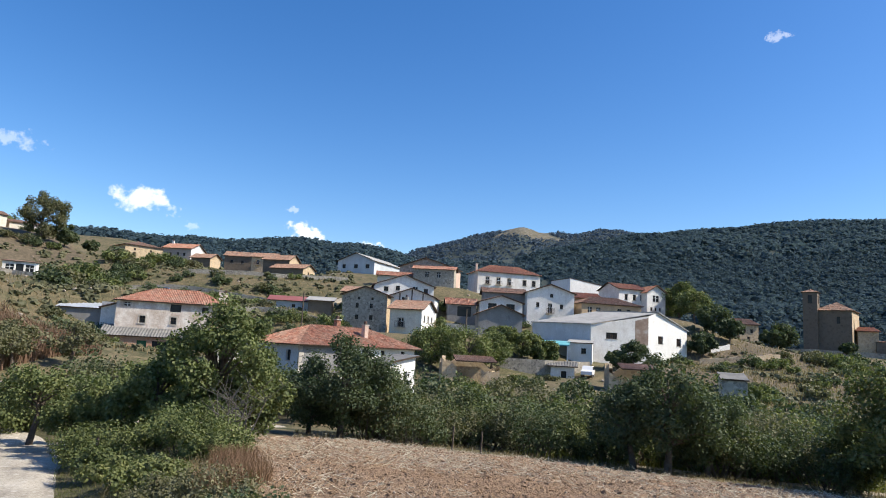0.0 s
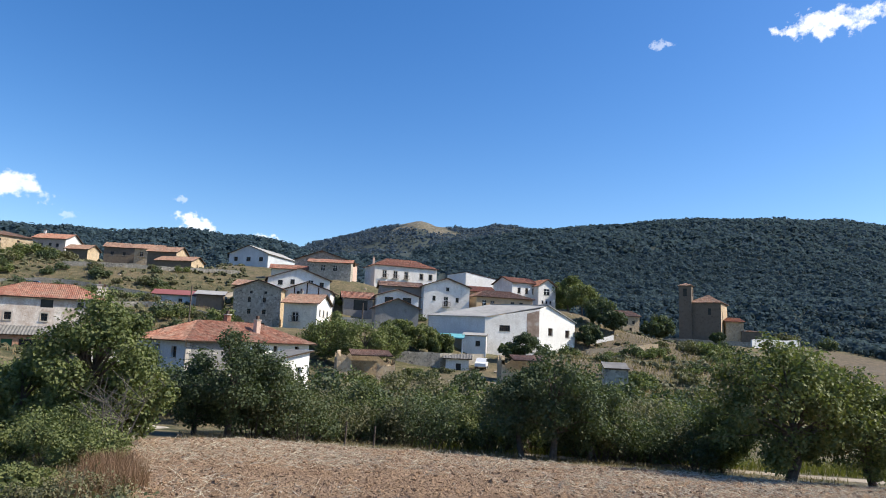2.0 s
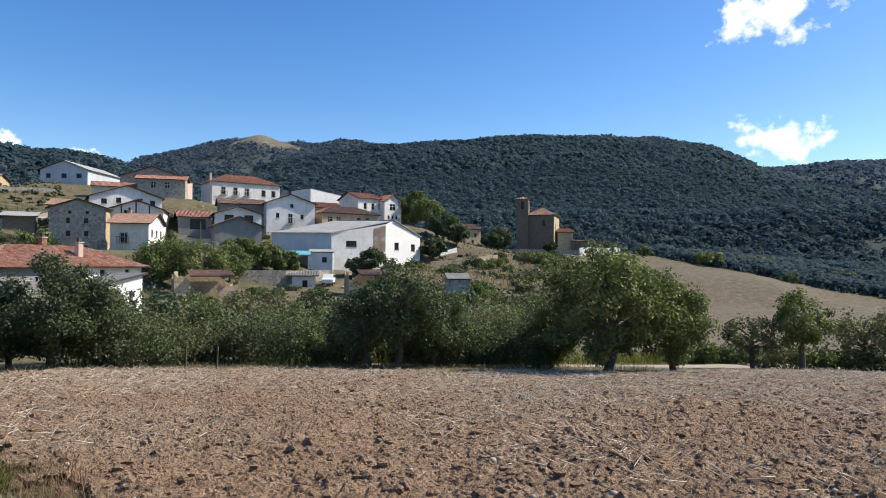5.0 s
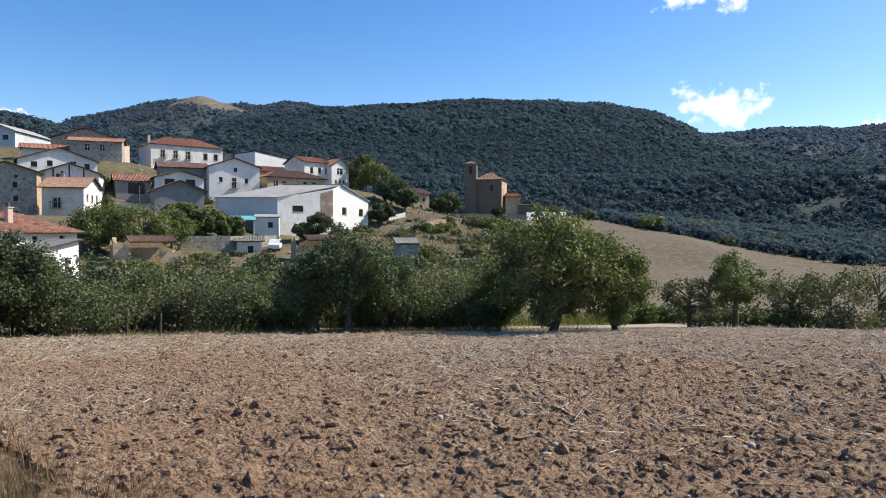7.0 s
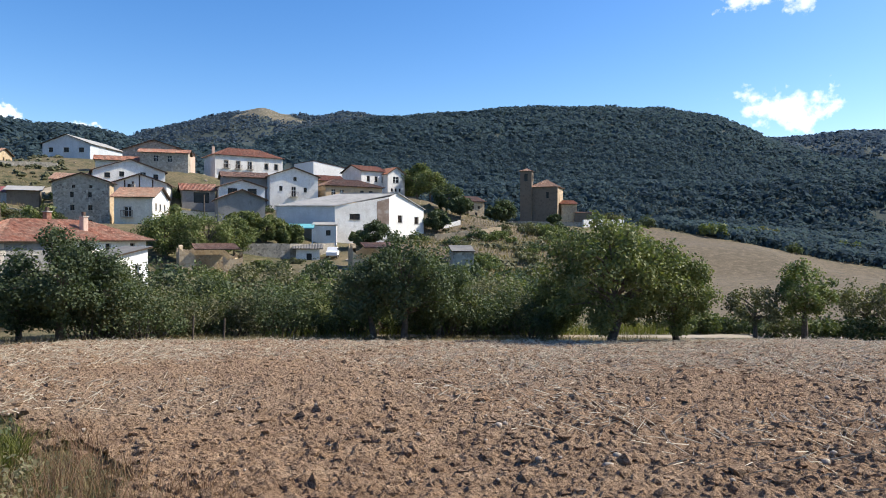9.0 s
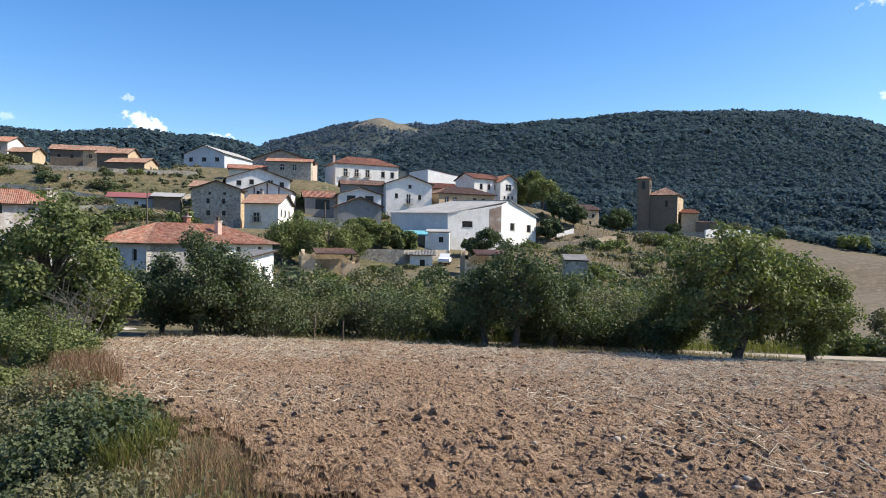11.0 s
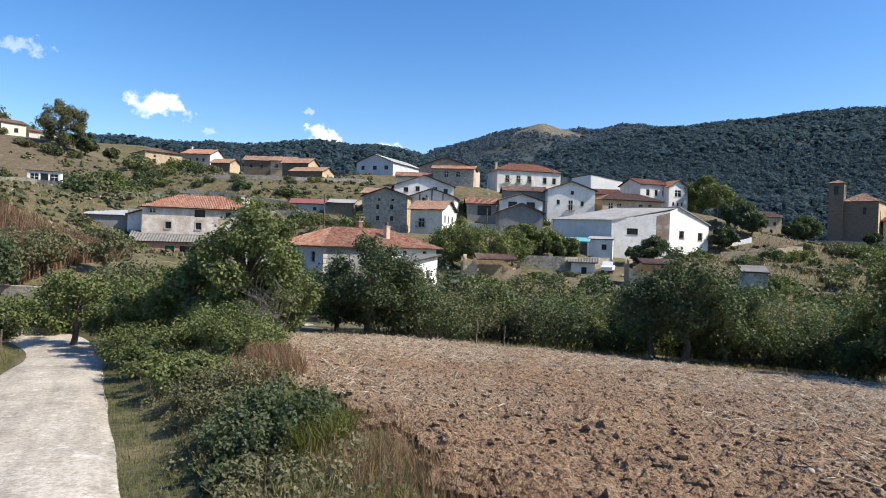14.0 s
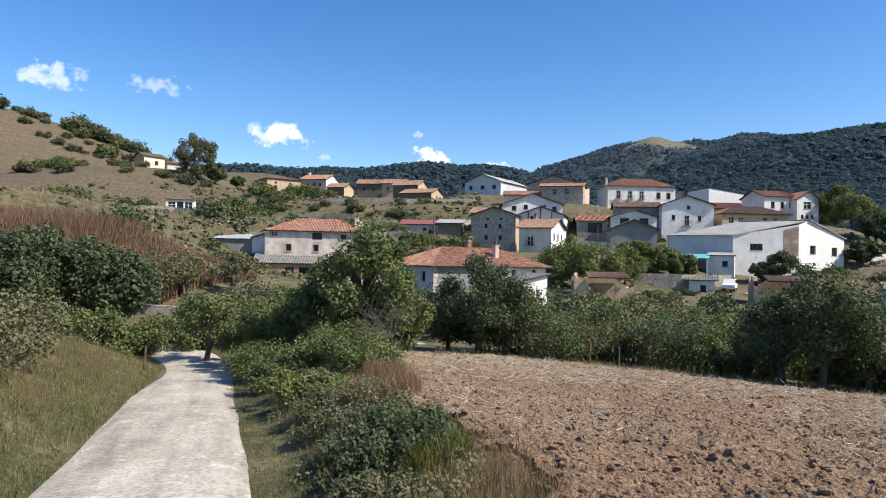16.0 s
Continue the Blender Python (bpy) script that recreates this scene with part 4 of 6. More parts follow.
def stone_wall(name, label, pts, height, thick=0.5, mat="stone", top=None):
    """A dry-stone or rendered wall that follows the ground."""
    bm = bmesh.new()
    rng = random.Random(len(pts) + int(height * 100))
    dense = []
    for (ax, ay), (bx_, by) in zip(pts[:-1], pts[1:]):
        n = max(2, int(math.hypot(bx_ - ax, by - ay) / 1.5))
        dense += [(ax + (bx_ - ax) * i / n, ay + (by - ay) * i / n) for i in range(n)]
    dense.append(pts[-1])
    rows = []
    for i, (px, py) in enumerate(dense):
        z = gz(px, py)
        t = z + height * (0.9 + 0.2 * rng.random()) if top is None else top + 0.15 * rng.random()
        rows.append([bm.verts.new(c) for c in ((px, py, z - 1.5), (px, py, t), (px, py + thick, t), (px, py + thick, z - 1.5))])
    for r0, r1 in zip(rows[:-1], rows[1:]):
        for k in range(3):
            bm.faces.new((r0[k], r1[k], r1[k + 1], r0[k + 1]))
    bm.faces.new(rows[0])
    bm.faces.new(rows[-1][::-1])
    bmesh.ops.recalc_face_normals(bm, faces=bm.faces[:])
    return tagged(part(name, bm, mat), label, "wall", kind="structure")


stone_wall("wall_barn", "rubble retaining wall below the barn terrace", [(9.0, 104.5), (16, 104.5), (24.0, 109.0)], 1.9, mat="stone", top=-1.5)
stone_wall("wall_terrace_1", "dry-stone terrace wall on the slope", [(-92, 112), (-78, 118), (-60, 117), (-44, 122)], 0.9)
stone_wall("wall_terrace_2", "dry-stone terrace wall on the slope", [(-84, 150), (-60, 152), (-36, 150), (-24, 146)], 1.0)
stone_wall("wall_terrace_3", "dry-stone terrace wall on the slope", [(-66, 168), (-44, 170), (-26, 174)], 1.0)
stone_wall("wall_terrace_4", "dry-stone terrace wall on the slope", [(-48, 116), (-34, 120), (-20, 119)], 0.9)
stone_wall("wall_lane", "dry-stone wall above the lane", [(-34, 44), (-26, 45), (-19, 47)], 0.7)
stone_wall("wall_church_1", "long low stone wall below the church", [(76, 157), (88, 152), (98, 147.5)], 1.1)
stone_wall("wall_church_2", "white churchyard wall", [(98, 147), (106, 149), (113, 150)], 1.9, mat="lit_white")
stone_wall("wall_barn_side", "rough stone wall beside the barn", [(46.5, 121), (55, 121), (62, 123)], 1.2, mat="ochre_stone")
stone_wall("wall_white_low", "low white wall beside the lane to the church", [(51, 129), (56, 130.5)], 1.0, mat="white")
stone_wall("wall_village", "rough stone wall between the houses", [(-1, 128), (6, 126), (9, 122)], 1.6, mat="cream")

# ---- road and track ----
def ribbon(name, label, pts, width, lift, mat, zfun, cat="road"):
    bm = bmesh.new()
    P = [Vector((*q, 0)) for q in pts]
    path = []
    for i in range(len(P) - 1):
        p0, p1, p2, p3 = P[max(i - 1, 0)], P[i], P[i + 1], P[min(i + 2, len(P) - 1)]
        for k in range(16):
            t = k / 16
            path.append(0.5 * ((2 * p1) + (p2 - p0) * t + (2 * p0 - 5 * p1 + 4 * p2 - p3) * t * t + (3 * p1 - p0 - 3 * p2 + p3) * t ** 3))
    path.append(P[-1])
    rows = []
    for i, c in enumerate(path):
        d = (path[min(i + 1, len(path) - 1)] - path[max(i - 1, 0)]).normalized()
        s = Vector((d.y, -d.x, 0))
        row = []
        for k in range(9):
            u = k / 4 - 1
            edge = 0.02 * math.sin(i * 0.9 + k) + 0.02 * math.sin(i * 0.23 + 2 * k) if k in (0, 8) else 0
            q = c + s * (u * width / 2 + edge)
            q.z = zfun(q.x, q.y) + lift * (1 if k not in (0, 8) else 0.1) - (0.03 * abs(u) ** 2)
            row.append(bm.verts.new(q))
        rows.append(row)
    for r0, r1 in zip(rows[:-1], rows[1:]):
        for k in range(8):
            f = bm.faces.new((r0[k], r0[k + 1], r1[k + 1], r1[k]))
            f.smooth = True
    bmesh.ops.recalc_face_normals(bm, faces=bm.faces[:])
    return tagged(part(name, bm, mat), label, cat, kind="structure")


rm, n, l, b = material("worn_concrete_lane", 0.9)
p = world_xyz(n)
k1, k2 = noise_node(n, l, 0.5, 7, 0.7, p), noise_node(n, l, 14, 5, 0.7, p)
c = ramp(n, l, k1.outputs[0], [(0.3, (0.33, 0.29, 0.235)), (0.5, (0.44, 0.40, 0.335)), (0.7, (0.53, 0.49, 0.42))])
c = mix(n, l, 1.0, c, ramp(n, l, k2.outputs[0], [(0.34, (0.62, 0.61, 0.59)), (0.5, (0.98, 0.98, 0.97)), (0.66, (1.22, 1.22, 1.21))]), "MULTIPLY")
k4 = noise_node(n, l, 2.6, 8, 0.75, p)
c = mix(n, l, ramp(n, l, k4.outputs[0], [(0.56, (0, 0, 0)), (0.63, (0.8, 0.8, 0.8))]), c, (0.66, 0.63, 0.57))
c = mix(n, l, ramp(n, l, k4.outputs[0], [(0.34, (0.6, 0.6, 0.6)), (0.42, (0, 0, 0))]), c, (0.27, 0.235, 0.19))
way = n.new("ShaderNodeMapping")
way.vector_type = "TEXTURE"
way.inputs["Rotation"].default_value = (0, 0, radians(119.5))
way.inputs["Scale"].default_value = (14.0, 1.0, 1.0)
l.new(p, way.inputs["Vector"])
k5 = noise_node(n, l, 1.6, 5, 0.65, way.outputs[0])
c = mix(n, l, 1.0, c, ramp(n, l, k5.outputs[0], [(0.34, (0.66, 0.65, 0.64)), (0.5, (0.92, 0.91, 0.9)), (0.66, (1.08, 1.07, 1.05))]), "MULTIPLY")
l.new(c, b.inputs["Base Color"])
bump(n, l, k2.outputs[0], 0.5, 0.02, b)
lane_top = lambda x, y: gz(x, y) + 0.03
ribbon("road", "pale worn concrete lane that bends to the left", [tuple(q) for q in ROAD], 2.75, 0.05, rm, lane_top)
ribbon("road_branch", "pale branch of the lane behind the bushes", [(-15.5, 27.5), (-12.5, 33.5), (-10, 40)], 2.6, 0.055, rm, lambda x, y: gz(x, y) + 0.03)
ribbon("track", "sandy farm track behind the walnut trees", [(4, 36.5), (12, 32.5), (20, 29.5), (28, 29.0), (40, 30.5), (60, 33)], 2.2, 0.05, "track", lane_top, "track")
ribbon("road_hill", "narrow pale lane across the terraces", [(-100, 118), (-80, 128), (-58, 134), (-38, 142), (-22, 160)], 3.0, 0.35, "track", lane_top)

# ---- ploughed field ----
FIELD = [(0.9, 3.2), (-0.7, 7.4), (-2.3, 11.0), (-4.4, 15.4), (-6.6, 21.5), (-7.4, 25.2), (-4.2, 30.6), (3.0, 29.4), (10.8, 26.4), (18.0, 23.6), (27.0, 23.0), (37.0, 22.6), (52.0, 20.0), (52.0, -3.0), (12.0, -4.0), (3.0, -1.0)]


def in_field(x, y):
    inside = np.zeros(np.shape(x), bool)
    for (ax, ay), (cx, cy) in zip(FIELD, FIELD[1:] + FIELD[:1]):
        hit = ((ay > y) != (cy > y)) & (x < (cx - ax) * (y - ay) / (cy - ay + 1e-12) + ax)
        inside ^= hit
    return inside


def clods(x, y):
    """Height of the clods and furrows above the level."""
    f = (value_noise(x * 1.1, y * 1.1, 21) - 0.5) * 0.09 + (value_noise(x * 3.1, y * 3.1, 22) - 0.5) * 0.06
    for s, a, sd in ((6.1, 0.024, 23), (13.0, 0.034, 24), (21.0, 0.034, 25)):
        v = value_noise(x * s + 0.3 * y, y * s, sd)
        f = f + np.maximum(v - 0.52, 0) * a * 2.2
    return f + 0.06


fb = np.radians(np.arange(-22, 64, 0.12))
fr = 3.0 * np.exp(np.arange(0, 620) * 0.0045)
fbb, frr = np.meshgrid(fb, fr)
fx_, fy_ = np.sin(fbb) * frr, np.cos(fbb) * frr
edge_wob = (value_noise(fx_ * 1.3, fy_ * 1.3, 31) - 0.5) * 0.9
inside = in_field(fx_ + edge_wob, fy_ + edge_wob * 0.6)
fz_ = ground_z(fx_, fy_) + clods(fx_, fy_) + 0.03
ids = np.arange(fx_.size).reshape(fx_.shape)
fq = np.stack([ids[:-1, :-1], ids[:-1, 1:], ids[1:, 1:], ids[1:, :-1]], -1)
ok = inside[:-1, :-1] & inside[1:, :-1] & inside[:-1, 1:] & inside[1:, 1:]
fq = fq[ok].reshape(-1, 4)
used, inv = np.unique(fq, return_inverse=True)
sm, n, l, b = material("ploughed_earth", 0.97)
p = world_xyz(n)
k1, k2, k3 = noise_node(n, l, 0.16, 5, 0.6, p), noise_node(n, l, 2.2, 7, 0.7, p), noise_node(n, l, 26, 5, 0.7, p)
c = ramp(n, l, k2.outputs[0], [(0.28, (0.165, 0.103, 0.064)), (0.5, (0.275, 0.182, 0.114)), (0.72, (0.385, 0.275, 0.18))])
c = mix(n, l, ramp(n, l, k1.outputs[0], [(0.4, (0, 0, 0)), (0.65, (0.55, 0.55, 0.55))]), c, (0.27, 0.205, 0.145))
c = mix(n, l, 1.0, c, ramp(n, l, k3.outputs[0], [(0.34, (0.42, 0.40, 0.38)), (0.5, (0.95, 0.94, 0.92)), (0.66, (1.4, 1.38, 1.34))]), "MULTIPLY")
l.new(c, b.inputs["Base Color"])
bump(n, l, k3.outputs[0], 1.0, 0.06, b)
tagged(mesh_np("field", np.stack([fx_, fy_, fz_], -1).reshape(-1, 3)[used], inv.reshape(-1, 4)[:, ::-1], sm, False), "freshly ploughed brown field of dry clods", "field", kind="structure")

rng = np.random.default_rng(5)


def scatter(count, r0, r1, b0, b1, power=1.0):
    a = np.radians(b0 + (b1 - b0) * rng.random(count))
    r = (r0 ** power + (r1 ** power - r0 ** power) * rng.random(count)) ** (1 / power)
    return np.sin(a) * r, np.cos(a) * r


def straws(count, x, y, length, width, tilt, zoff, mat, name, label, cat):
    """Stalks that lie or lean, each a thin three-sided bar."""
    a = rng.random(count) * 6.283
    t = rng.normal(size=count) * tilt
    d = np.stack([np.cos(a) * np.cos(t), np.sin(a) * np.cos(t), np.abs(np.sin(t))], 1)
    s = np.stack([-np.sin(a), np.cos(a), np.zeros(count)], 1)
    u = np.cross(d, s)
    z = ground_z(x, y) + zoff
    c0 = np.stack([x, y, z], 1)
    ln = (length * (0.35 + rng.random(count)))[:, None]
    w = (width * (0.6 + 0.8 * rng.random(count)))[:, None]
    ring = [s * w, -s * w * 0.5 + u * w, -s * w * 0.5 - u * w]
    v = np.stack([c0 + q for q in ring] + [c0 + d * ln + q * 0.7 for q in ring], 1)
    o = (np.arange(count) * 6)[:, None, None]
    f = (np.array([[0, 1, 4, 3], [1, 2, 5, 4], [2, 0, 3, 5]])[None] + o).reshape(-1, 4)
    return tagged(mesh_np(name, v.reshape(-1, 3), f, mat), label, cat, kind="stuff")


sx, sy = scatter(64000, 6, 36, -16, 64, 1.5)
dens = 0.45 * value_noise(sx * 0.35, sy * 0.35, 41) + 0.30 * smooth01(12, 26, np.hypot(sx, sy)) + 0.12 * smooth01(0, 45, np.degrees(np.arctan2(sx, sy)))
keep = in_field(sx, sy) & (dens + 0.6 * rng.random(len(sx)) > 0.85)
sx, sy = sx[keep], sy[keep]
straws(len(sx), sx, sy, 0.26, 0.0048, 0.3, clods(sx, sy) + 0.035, "straw", "straw", "bleached broken maize stalks strewn over the soil", "straw")
cx, cy = scatter(22000, 5, 30, -16, 62, 1.0)
keep = in_field(cx, cy)
cx, cy = cx[keep], cy[keep]
ico = bmesh.new()
bmesh.ops.create_icosphere(ico, subdivisions=1, radius=1)
iv = np.array([v.co[:] for v in ico.verts])
ifc = np.array([[v.index for v in f.verts] for f in ico.faces])
ico.free()


def lumps(name, label, cat, x, y, z, size, mat, flat=0.7, jitter=0.3, smooth=False, verts=None, faces=None):
    verts, faces = (iv, ifc) if verts is None else (verts, faces)
    nl = len(x)
    sc = size[:, None, None] * (1 + jitter * rng.normal(size=(nl, len(verts), 1))) * np.array([1, 1, flat])
    v = verts[None] * sc + np.stack([x, y, z], 1)[:, None]
    f = faces[None] + (np.arange(nl) * len(verts))[:, None, None]
    return tagged(mesh_np(name, v.reshape(-1, 3), f.reshape(-1, 3), mat, smooth), label, cat, kind="stuff")


lumps("clods", "dry clods of earth on the ploughed field", "soil", cx, cy, ground_z(cx, cy) + clods(cx, cy) + 0.03, 0.014 + 0.075 * rng.random(len(cx)) ** 5, sm, 0.75, 0.26)
cx, cy = scatter(300, 5, 30, -14, 60, 1.0)
keep = in_field(cx, cy)
cx, cy = cx[keep], cy[keep]
lumps("field_stones", "pale stones lying on the ploughed field", "stone", cx, cy, ground_z(cx, cy) + clods(cx, cy) + 0.05, 0.016 + 0.04 * rng.random(len(cx)) ** 3, "rock", 0.8, 0.12, True)

# dark timbers on the half-timbered gable
for ob in [o for o in scene.objects if o.name == "timbered_house"]:
    for bx_, z0_, z1_ in ((-2.4, 2.4, 4.7), (0.0, 2.4, 5.6), (2.2, 2.4, 4.8)):
        box_part("timber", (bx_ - 0.11, bx_ + 0.11, -0.05, 0.02, z0_, z1_), "timber", ob)
    box_part("timber", (-4.4, 4.4, -0.045, 0.02, 2.3, 2.5), "timber", ob)

# ---- trees and bushes ----
def leaf_cloud(rng, centres, radii, count, size, droop=0.25):
    """Leaves as small folded blades round clump centres: verts, faces of four corners."""
    k = rng.integers(0, len(centres), count)
    d = rng.normal(size=(count, 3))
    d /= np.linalg.norm(d, axis=1)[:, None]
    pos = centres[k] + d * (radii[k] * rng.random(count) ** 0.45)[:, None]
    nrm = d * 0.7 + rng.normal(size=(count, 3)) * 0.6 + np.array([0, 0, 0.5])
    nrm /= np.linalg.norm(nrm, axis=1)[:, None]
    a = np.cross(nrm, rng.normal(size=(count, 3)))
    a /= np.linalg.norm(a, axis=1)[:, None]
    c = np.cross(nrm, a)
    s = size * (0.6 + 0.8 * rng.random(count))[:, None]
    tip = a * s + np.array([0, 0, -1.0]) * s * droop
    v = np.stack([pos - a * s * 0.5, pos + c * s * 0.42, pos + tip * 0.6, pos - c * s * 0.42], 1)
    return v.reshape(-1, 3), np.arange(count * 4).reshape(-1, 4)


def limb(bm, a, b, ra, rb, sides=6):
    ax = (b - a).normalized()
    u = ax.orthogonal().normalized()
    w = ax.cross(u)
    ring = [[bm.verts.new(p + (u * math.cos(2 * math.pi * i / sides) + w * math.sin(2 * math.pi * i / sides)) * r) for i in range(sides)] for p, r in ((a, ra), (b, rb))]
    for i in range(sides):
        j = (i + 1) % sides
        bm.faces.new((ring[0][i], ring[0][j], ring[1][j], ring[1][i]))


def tree(name, label, x, y, height, radius, trunk=1.2, mat="leaf", leaves=5000, size=0.16, seed=1, squash=1.0, category="tree", lift=0.0, clumps=46):
    """A tapered trunk with limbs and a crown of many leaves in uneven clumps."""
    rng = np.random.default_rng(seed)
    base = new(name)
    base.matrix_world = pose(x, y, gz(x, y) - 0.1 + lift, 0, 0, 0)
    tagged(base, label, category)
    crown_h = height - trunk
    n_c = clumps
    d = rng.normal(size=(n_c, 3))
    d /= np.linalg.norm(d, axis=1)[:, None]
    rad = 0.45 + 0.5 * rng.random(n_c) ** 0.5
    wob = 0.8 + 0.35 * rng.random(n_c)
    cen = d * (rad * wob)[:, None] * np.array([radius, radius * squash, crown_h / 2]) * 0.92 + np.array([0, 0, trunk + crown_h * 0.5])
    low = np.clip((cen[:, 2] - trunk) / crown_h, 0, 1)
    cen[:, :2] *= (0.72 + 0.5 * np.sin(np.pi * np.clip(low, 0.05, 0.95)))[:, None] * 0.9
    rr_ = (0.2 + 0.16 * rng.random(n_c)) * min(radius, crown_h * 0.6) * (46 / n_c) ** 0.3
    bm = bmesh.new()
    foot, fork = Vector((0, 0, -0.3)), Vector((0.1 * rng.normal(), 0.1 * rng.normal(), trunk + crown_h * 0.12))
    r0 = 0.03 * height + 0.03
    limb(bm, foot, Vector((0, 0, 0.25)), r0 * 1.35, r0, 8)
    limb(bm, Vector((0, 0, 0.25)), fork, r0, r0 * 0.75, 8)
    top = Vector((0, 0, trunk + crown_h * 0.8))
    limb(bm, fork, top, r0 * 0.6, r0 * 0.12)
    for i in range(0, n_c, 2):
        c = Vector(cen[i])
        t = min(0.9, max(0.0, (c.z - fork.z) / max(0.1, top.z - fork.z)) * 0.5)
        s = fork.lerp(top, t)
        m_ = s.lerp(c, 0.55) + Vector((0, 0, 0.08 * height * rng.random()))
        limb(bm, s, m_, r0 * 0.32, r0 * 0.18, 5)
        limb(bm, m_, c + (c - m_) * 0.3, r0 * 0.18, r0 * 0.05, 4)
    part("trunk", bm, "bark", base)
    v, f = leaf_cloud(rng, cen, rr_, leaves, size)
    keep = v[:, 2].reshape(-1, 4).min(1) > 0.15
    f = f[keep]
    crown = mesh_np("crown", v, f, mat)
    crown.parent = base
    return base


def bush(name, label, x, y, height, radius, mat="leaf_dark", leaves=2500, size=0.12, seed=1, squash=1.0, category="bush"):
    rng = np.random.default_rng(seed)
    base = new(name)
    base.matrix_world = pose(x, y, gz(x, y) - 0.05)
    tagged(base, label, category)
    n_c = 26
    a, rad = rng.random(n_c) * 6.283, np.sqrt(rng.random(n_c))
    cen = np.stack([np.cos(a) * rad * radius * 0.8, np.sin(a) * rad * radius * 0.8 * squash, (0.2 + 0.55 * rng.random(n_c) * (1.1 - 0.6 * rad)) * height], 1)
    rr_ = (0.2 + 0.2 * rng.random(n_c)) * min(radius, height)
    v, f = leaf_cloud(rng, cen, rr_, leaves, size)
    f = f[v[:, 2].reshape(-1, 4).min(1) > -0.1]
    crown = mesh_np("foliage", v, f, mat)
    crown.parent = base
    bm = bmesh.new()
    for i in range(0, n_c, 2):
        limb(bm, Vector((cen[i][0] * 0.25, cen[i][1] * 0.25, -0.2)), Vector(cen[i]), 0.02 + 0.008 * height, 0.008, 4)
    part("stem", bm, "bark", base)
    return base


def polar(bearing_deg, dist):
    return math.sin(radians(bearing_deg)) * dist, math.cos(radians(bearing_deg)) * dist


# the hedge beyond the field, from the lane to the right
tree("walnut_tree", "broad walnut tree at the field's edge", *polar(36.3, 30), 5.9, 2.95, 0.4, "leaf", 27000, 0.12, 11, clumps=110)
tree("hedge_tree", "dark bushy tree at the field's edge", *polar(-8.2, 33), 5.0, 2.6, 0.4, "leaf_dark", 16000, 0.115, 12, clumps=90)
tree("hedge_tree", "dark cherry tree with dense crown in the hedge", *polar(18.6, 31), 5.0, 2.5, 0.6, "leaf_dark", 16000, 0.115, 13, clumps=90)
tree("lane_tree", "big leafy tree on the bank above the lane", *polar(-18.0, 23.5), 4.9, 2.05, 0.5, "leaf", 21000, 0.095, 14, clumps=100)

# further trees of the hedge: bearing, distance, height, radius
def grow(rows, name, label, **kw):
    for i, (bd, dist, h, r) in enumerate(rows):
        tree(name, label, *polar(bd, dist), h, r, seed=int(bd * 10) % 97 + i, **kw)


grow([(41.4, 31.5, 4.3, 1.75), (31.6, 33, 3.0, 1.5)], "walnut_tree", "walnut tree with drooping dark crown at the field's edge", trunk=0.35, mat="leaf", leaves=11000, size=0.105)
grow([(50.6, 38.5, 4.5, 1.45)], "young_walnut_tree", "slender young walnut tree with light crown", trunk=1.0, mat="leaf_light", leaves=6000, size=0.115)
grow([(54.6, 43.5, 3.6, 2.0), (57.0, 42, 3.8, 2.2), (60.0, 44, 4.4, 2.4), (47.2, 38, 3.0, 1.6)], "apple_tree", "low spreading apple tree beside the track", trunk=0.8, mat="leaf_olive", leaves=3200, size=0.115)
grow([(16.0, 31.5, 4.0, 2.0), (21.5, 32.5, 4.0, 2.0)], "cherry_tree", "dark cherry tree in the hedge", trunk=0.7, mat="leaf_dark", leaves=9000, size=0.11)
grow([(-4.8, 34.5, 4.0, 1.9), (-10.8, 34.0, 3.4, 1.8)], "hedge_tree", "bushy dark tree at the field's corner", trunk=0.4, mat="leaf_dark", leaves=8000, size=0.11)
grow([(-22.6, 25, 2.7, 1.7), (-15.8, 24.5, 3.3, 1.5), (-25.2, 27.5, 2.5, 1.8), (-27.4, 31, 2.5, 1.7), (-19.8, 29, 3.3, 2.1)], "lane_tree", "leafy tree with mixed green leaves above the lane bank", trunk=0.4, mat="leaf", leaves=11000, size=0.095)
grow([(-30.9, 32.5, 3.6, 1.5)], "roadside_tree", "small round tree on a thin trunk beside the lane", trunk=1.1, mat="leaf", leaves=4200, size=0.11)
grow([(-43.4, 44, 6.4, 3.2), (-40.0, 45, 6.0, 2.8), (-37.4, 43, 5.0, 2.4), (-46.5, 40, 6.0, 3.0)], "dark_tree", "tall dark tree below the maize field", trunk=0.8, mat="leaf_dark", leaves=7000, size=0.2)
grow([(-34.6, 58, 5.0, 2.4), (-32.6, 62, 4.2, 2.0), (-36.0, 54, 4.2, 2.0), (-29.0, 66, 4.2, 2.2)], "orchard_tree", "orchard tree on the dry bank below the maize", trunk=1.0, mat="leaf_olive", leaves=2400, size=0.2)
grow([(-32.0, 214, 15.5, 6.0)], "oak_tree", "big old oak turning brown beside the hillside house", trunk=1.6, mat="leaf_olive", leaves=14000, size=0.38)
grow([(-30.4, 216, 7.0, 3.2), (-28.6, 216, 4.0, 2.4)], "oak_tree", "dark oak beside the hillside house", trunk=1.0, mat="leaf_dark", leaves=4500, size=0.5)
grow([(19.5, 171, 10.5, 4.4), (20.6, 162, 8.0, 4.0), (18.6, 180, 9.5, 4.0)], "lime_tree", "large light-green tree beside the villa", trunk=1.2, mat="leaf", leaves=8000, size=0.34)
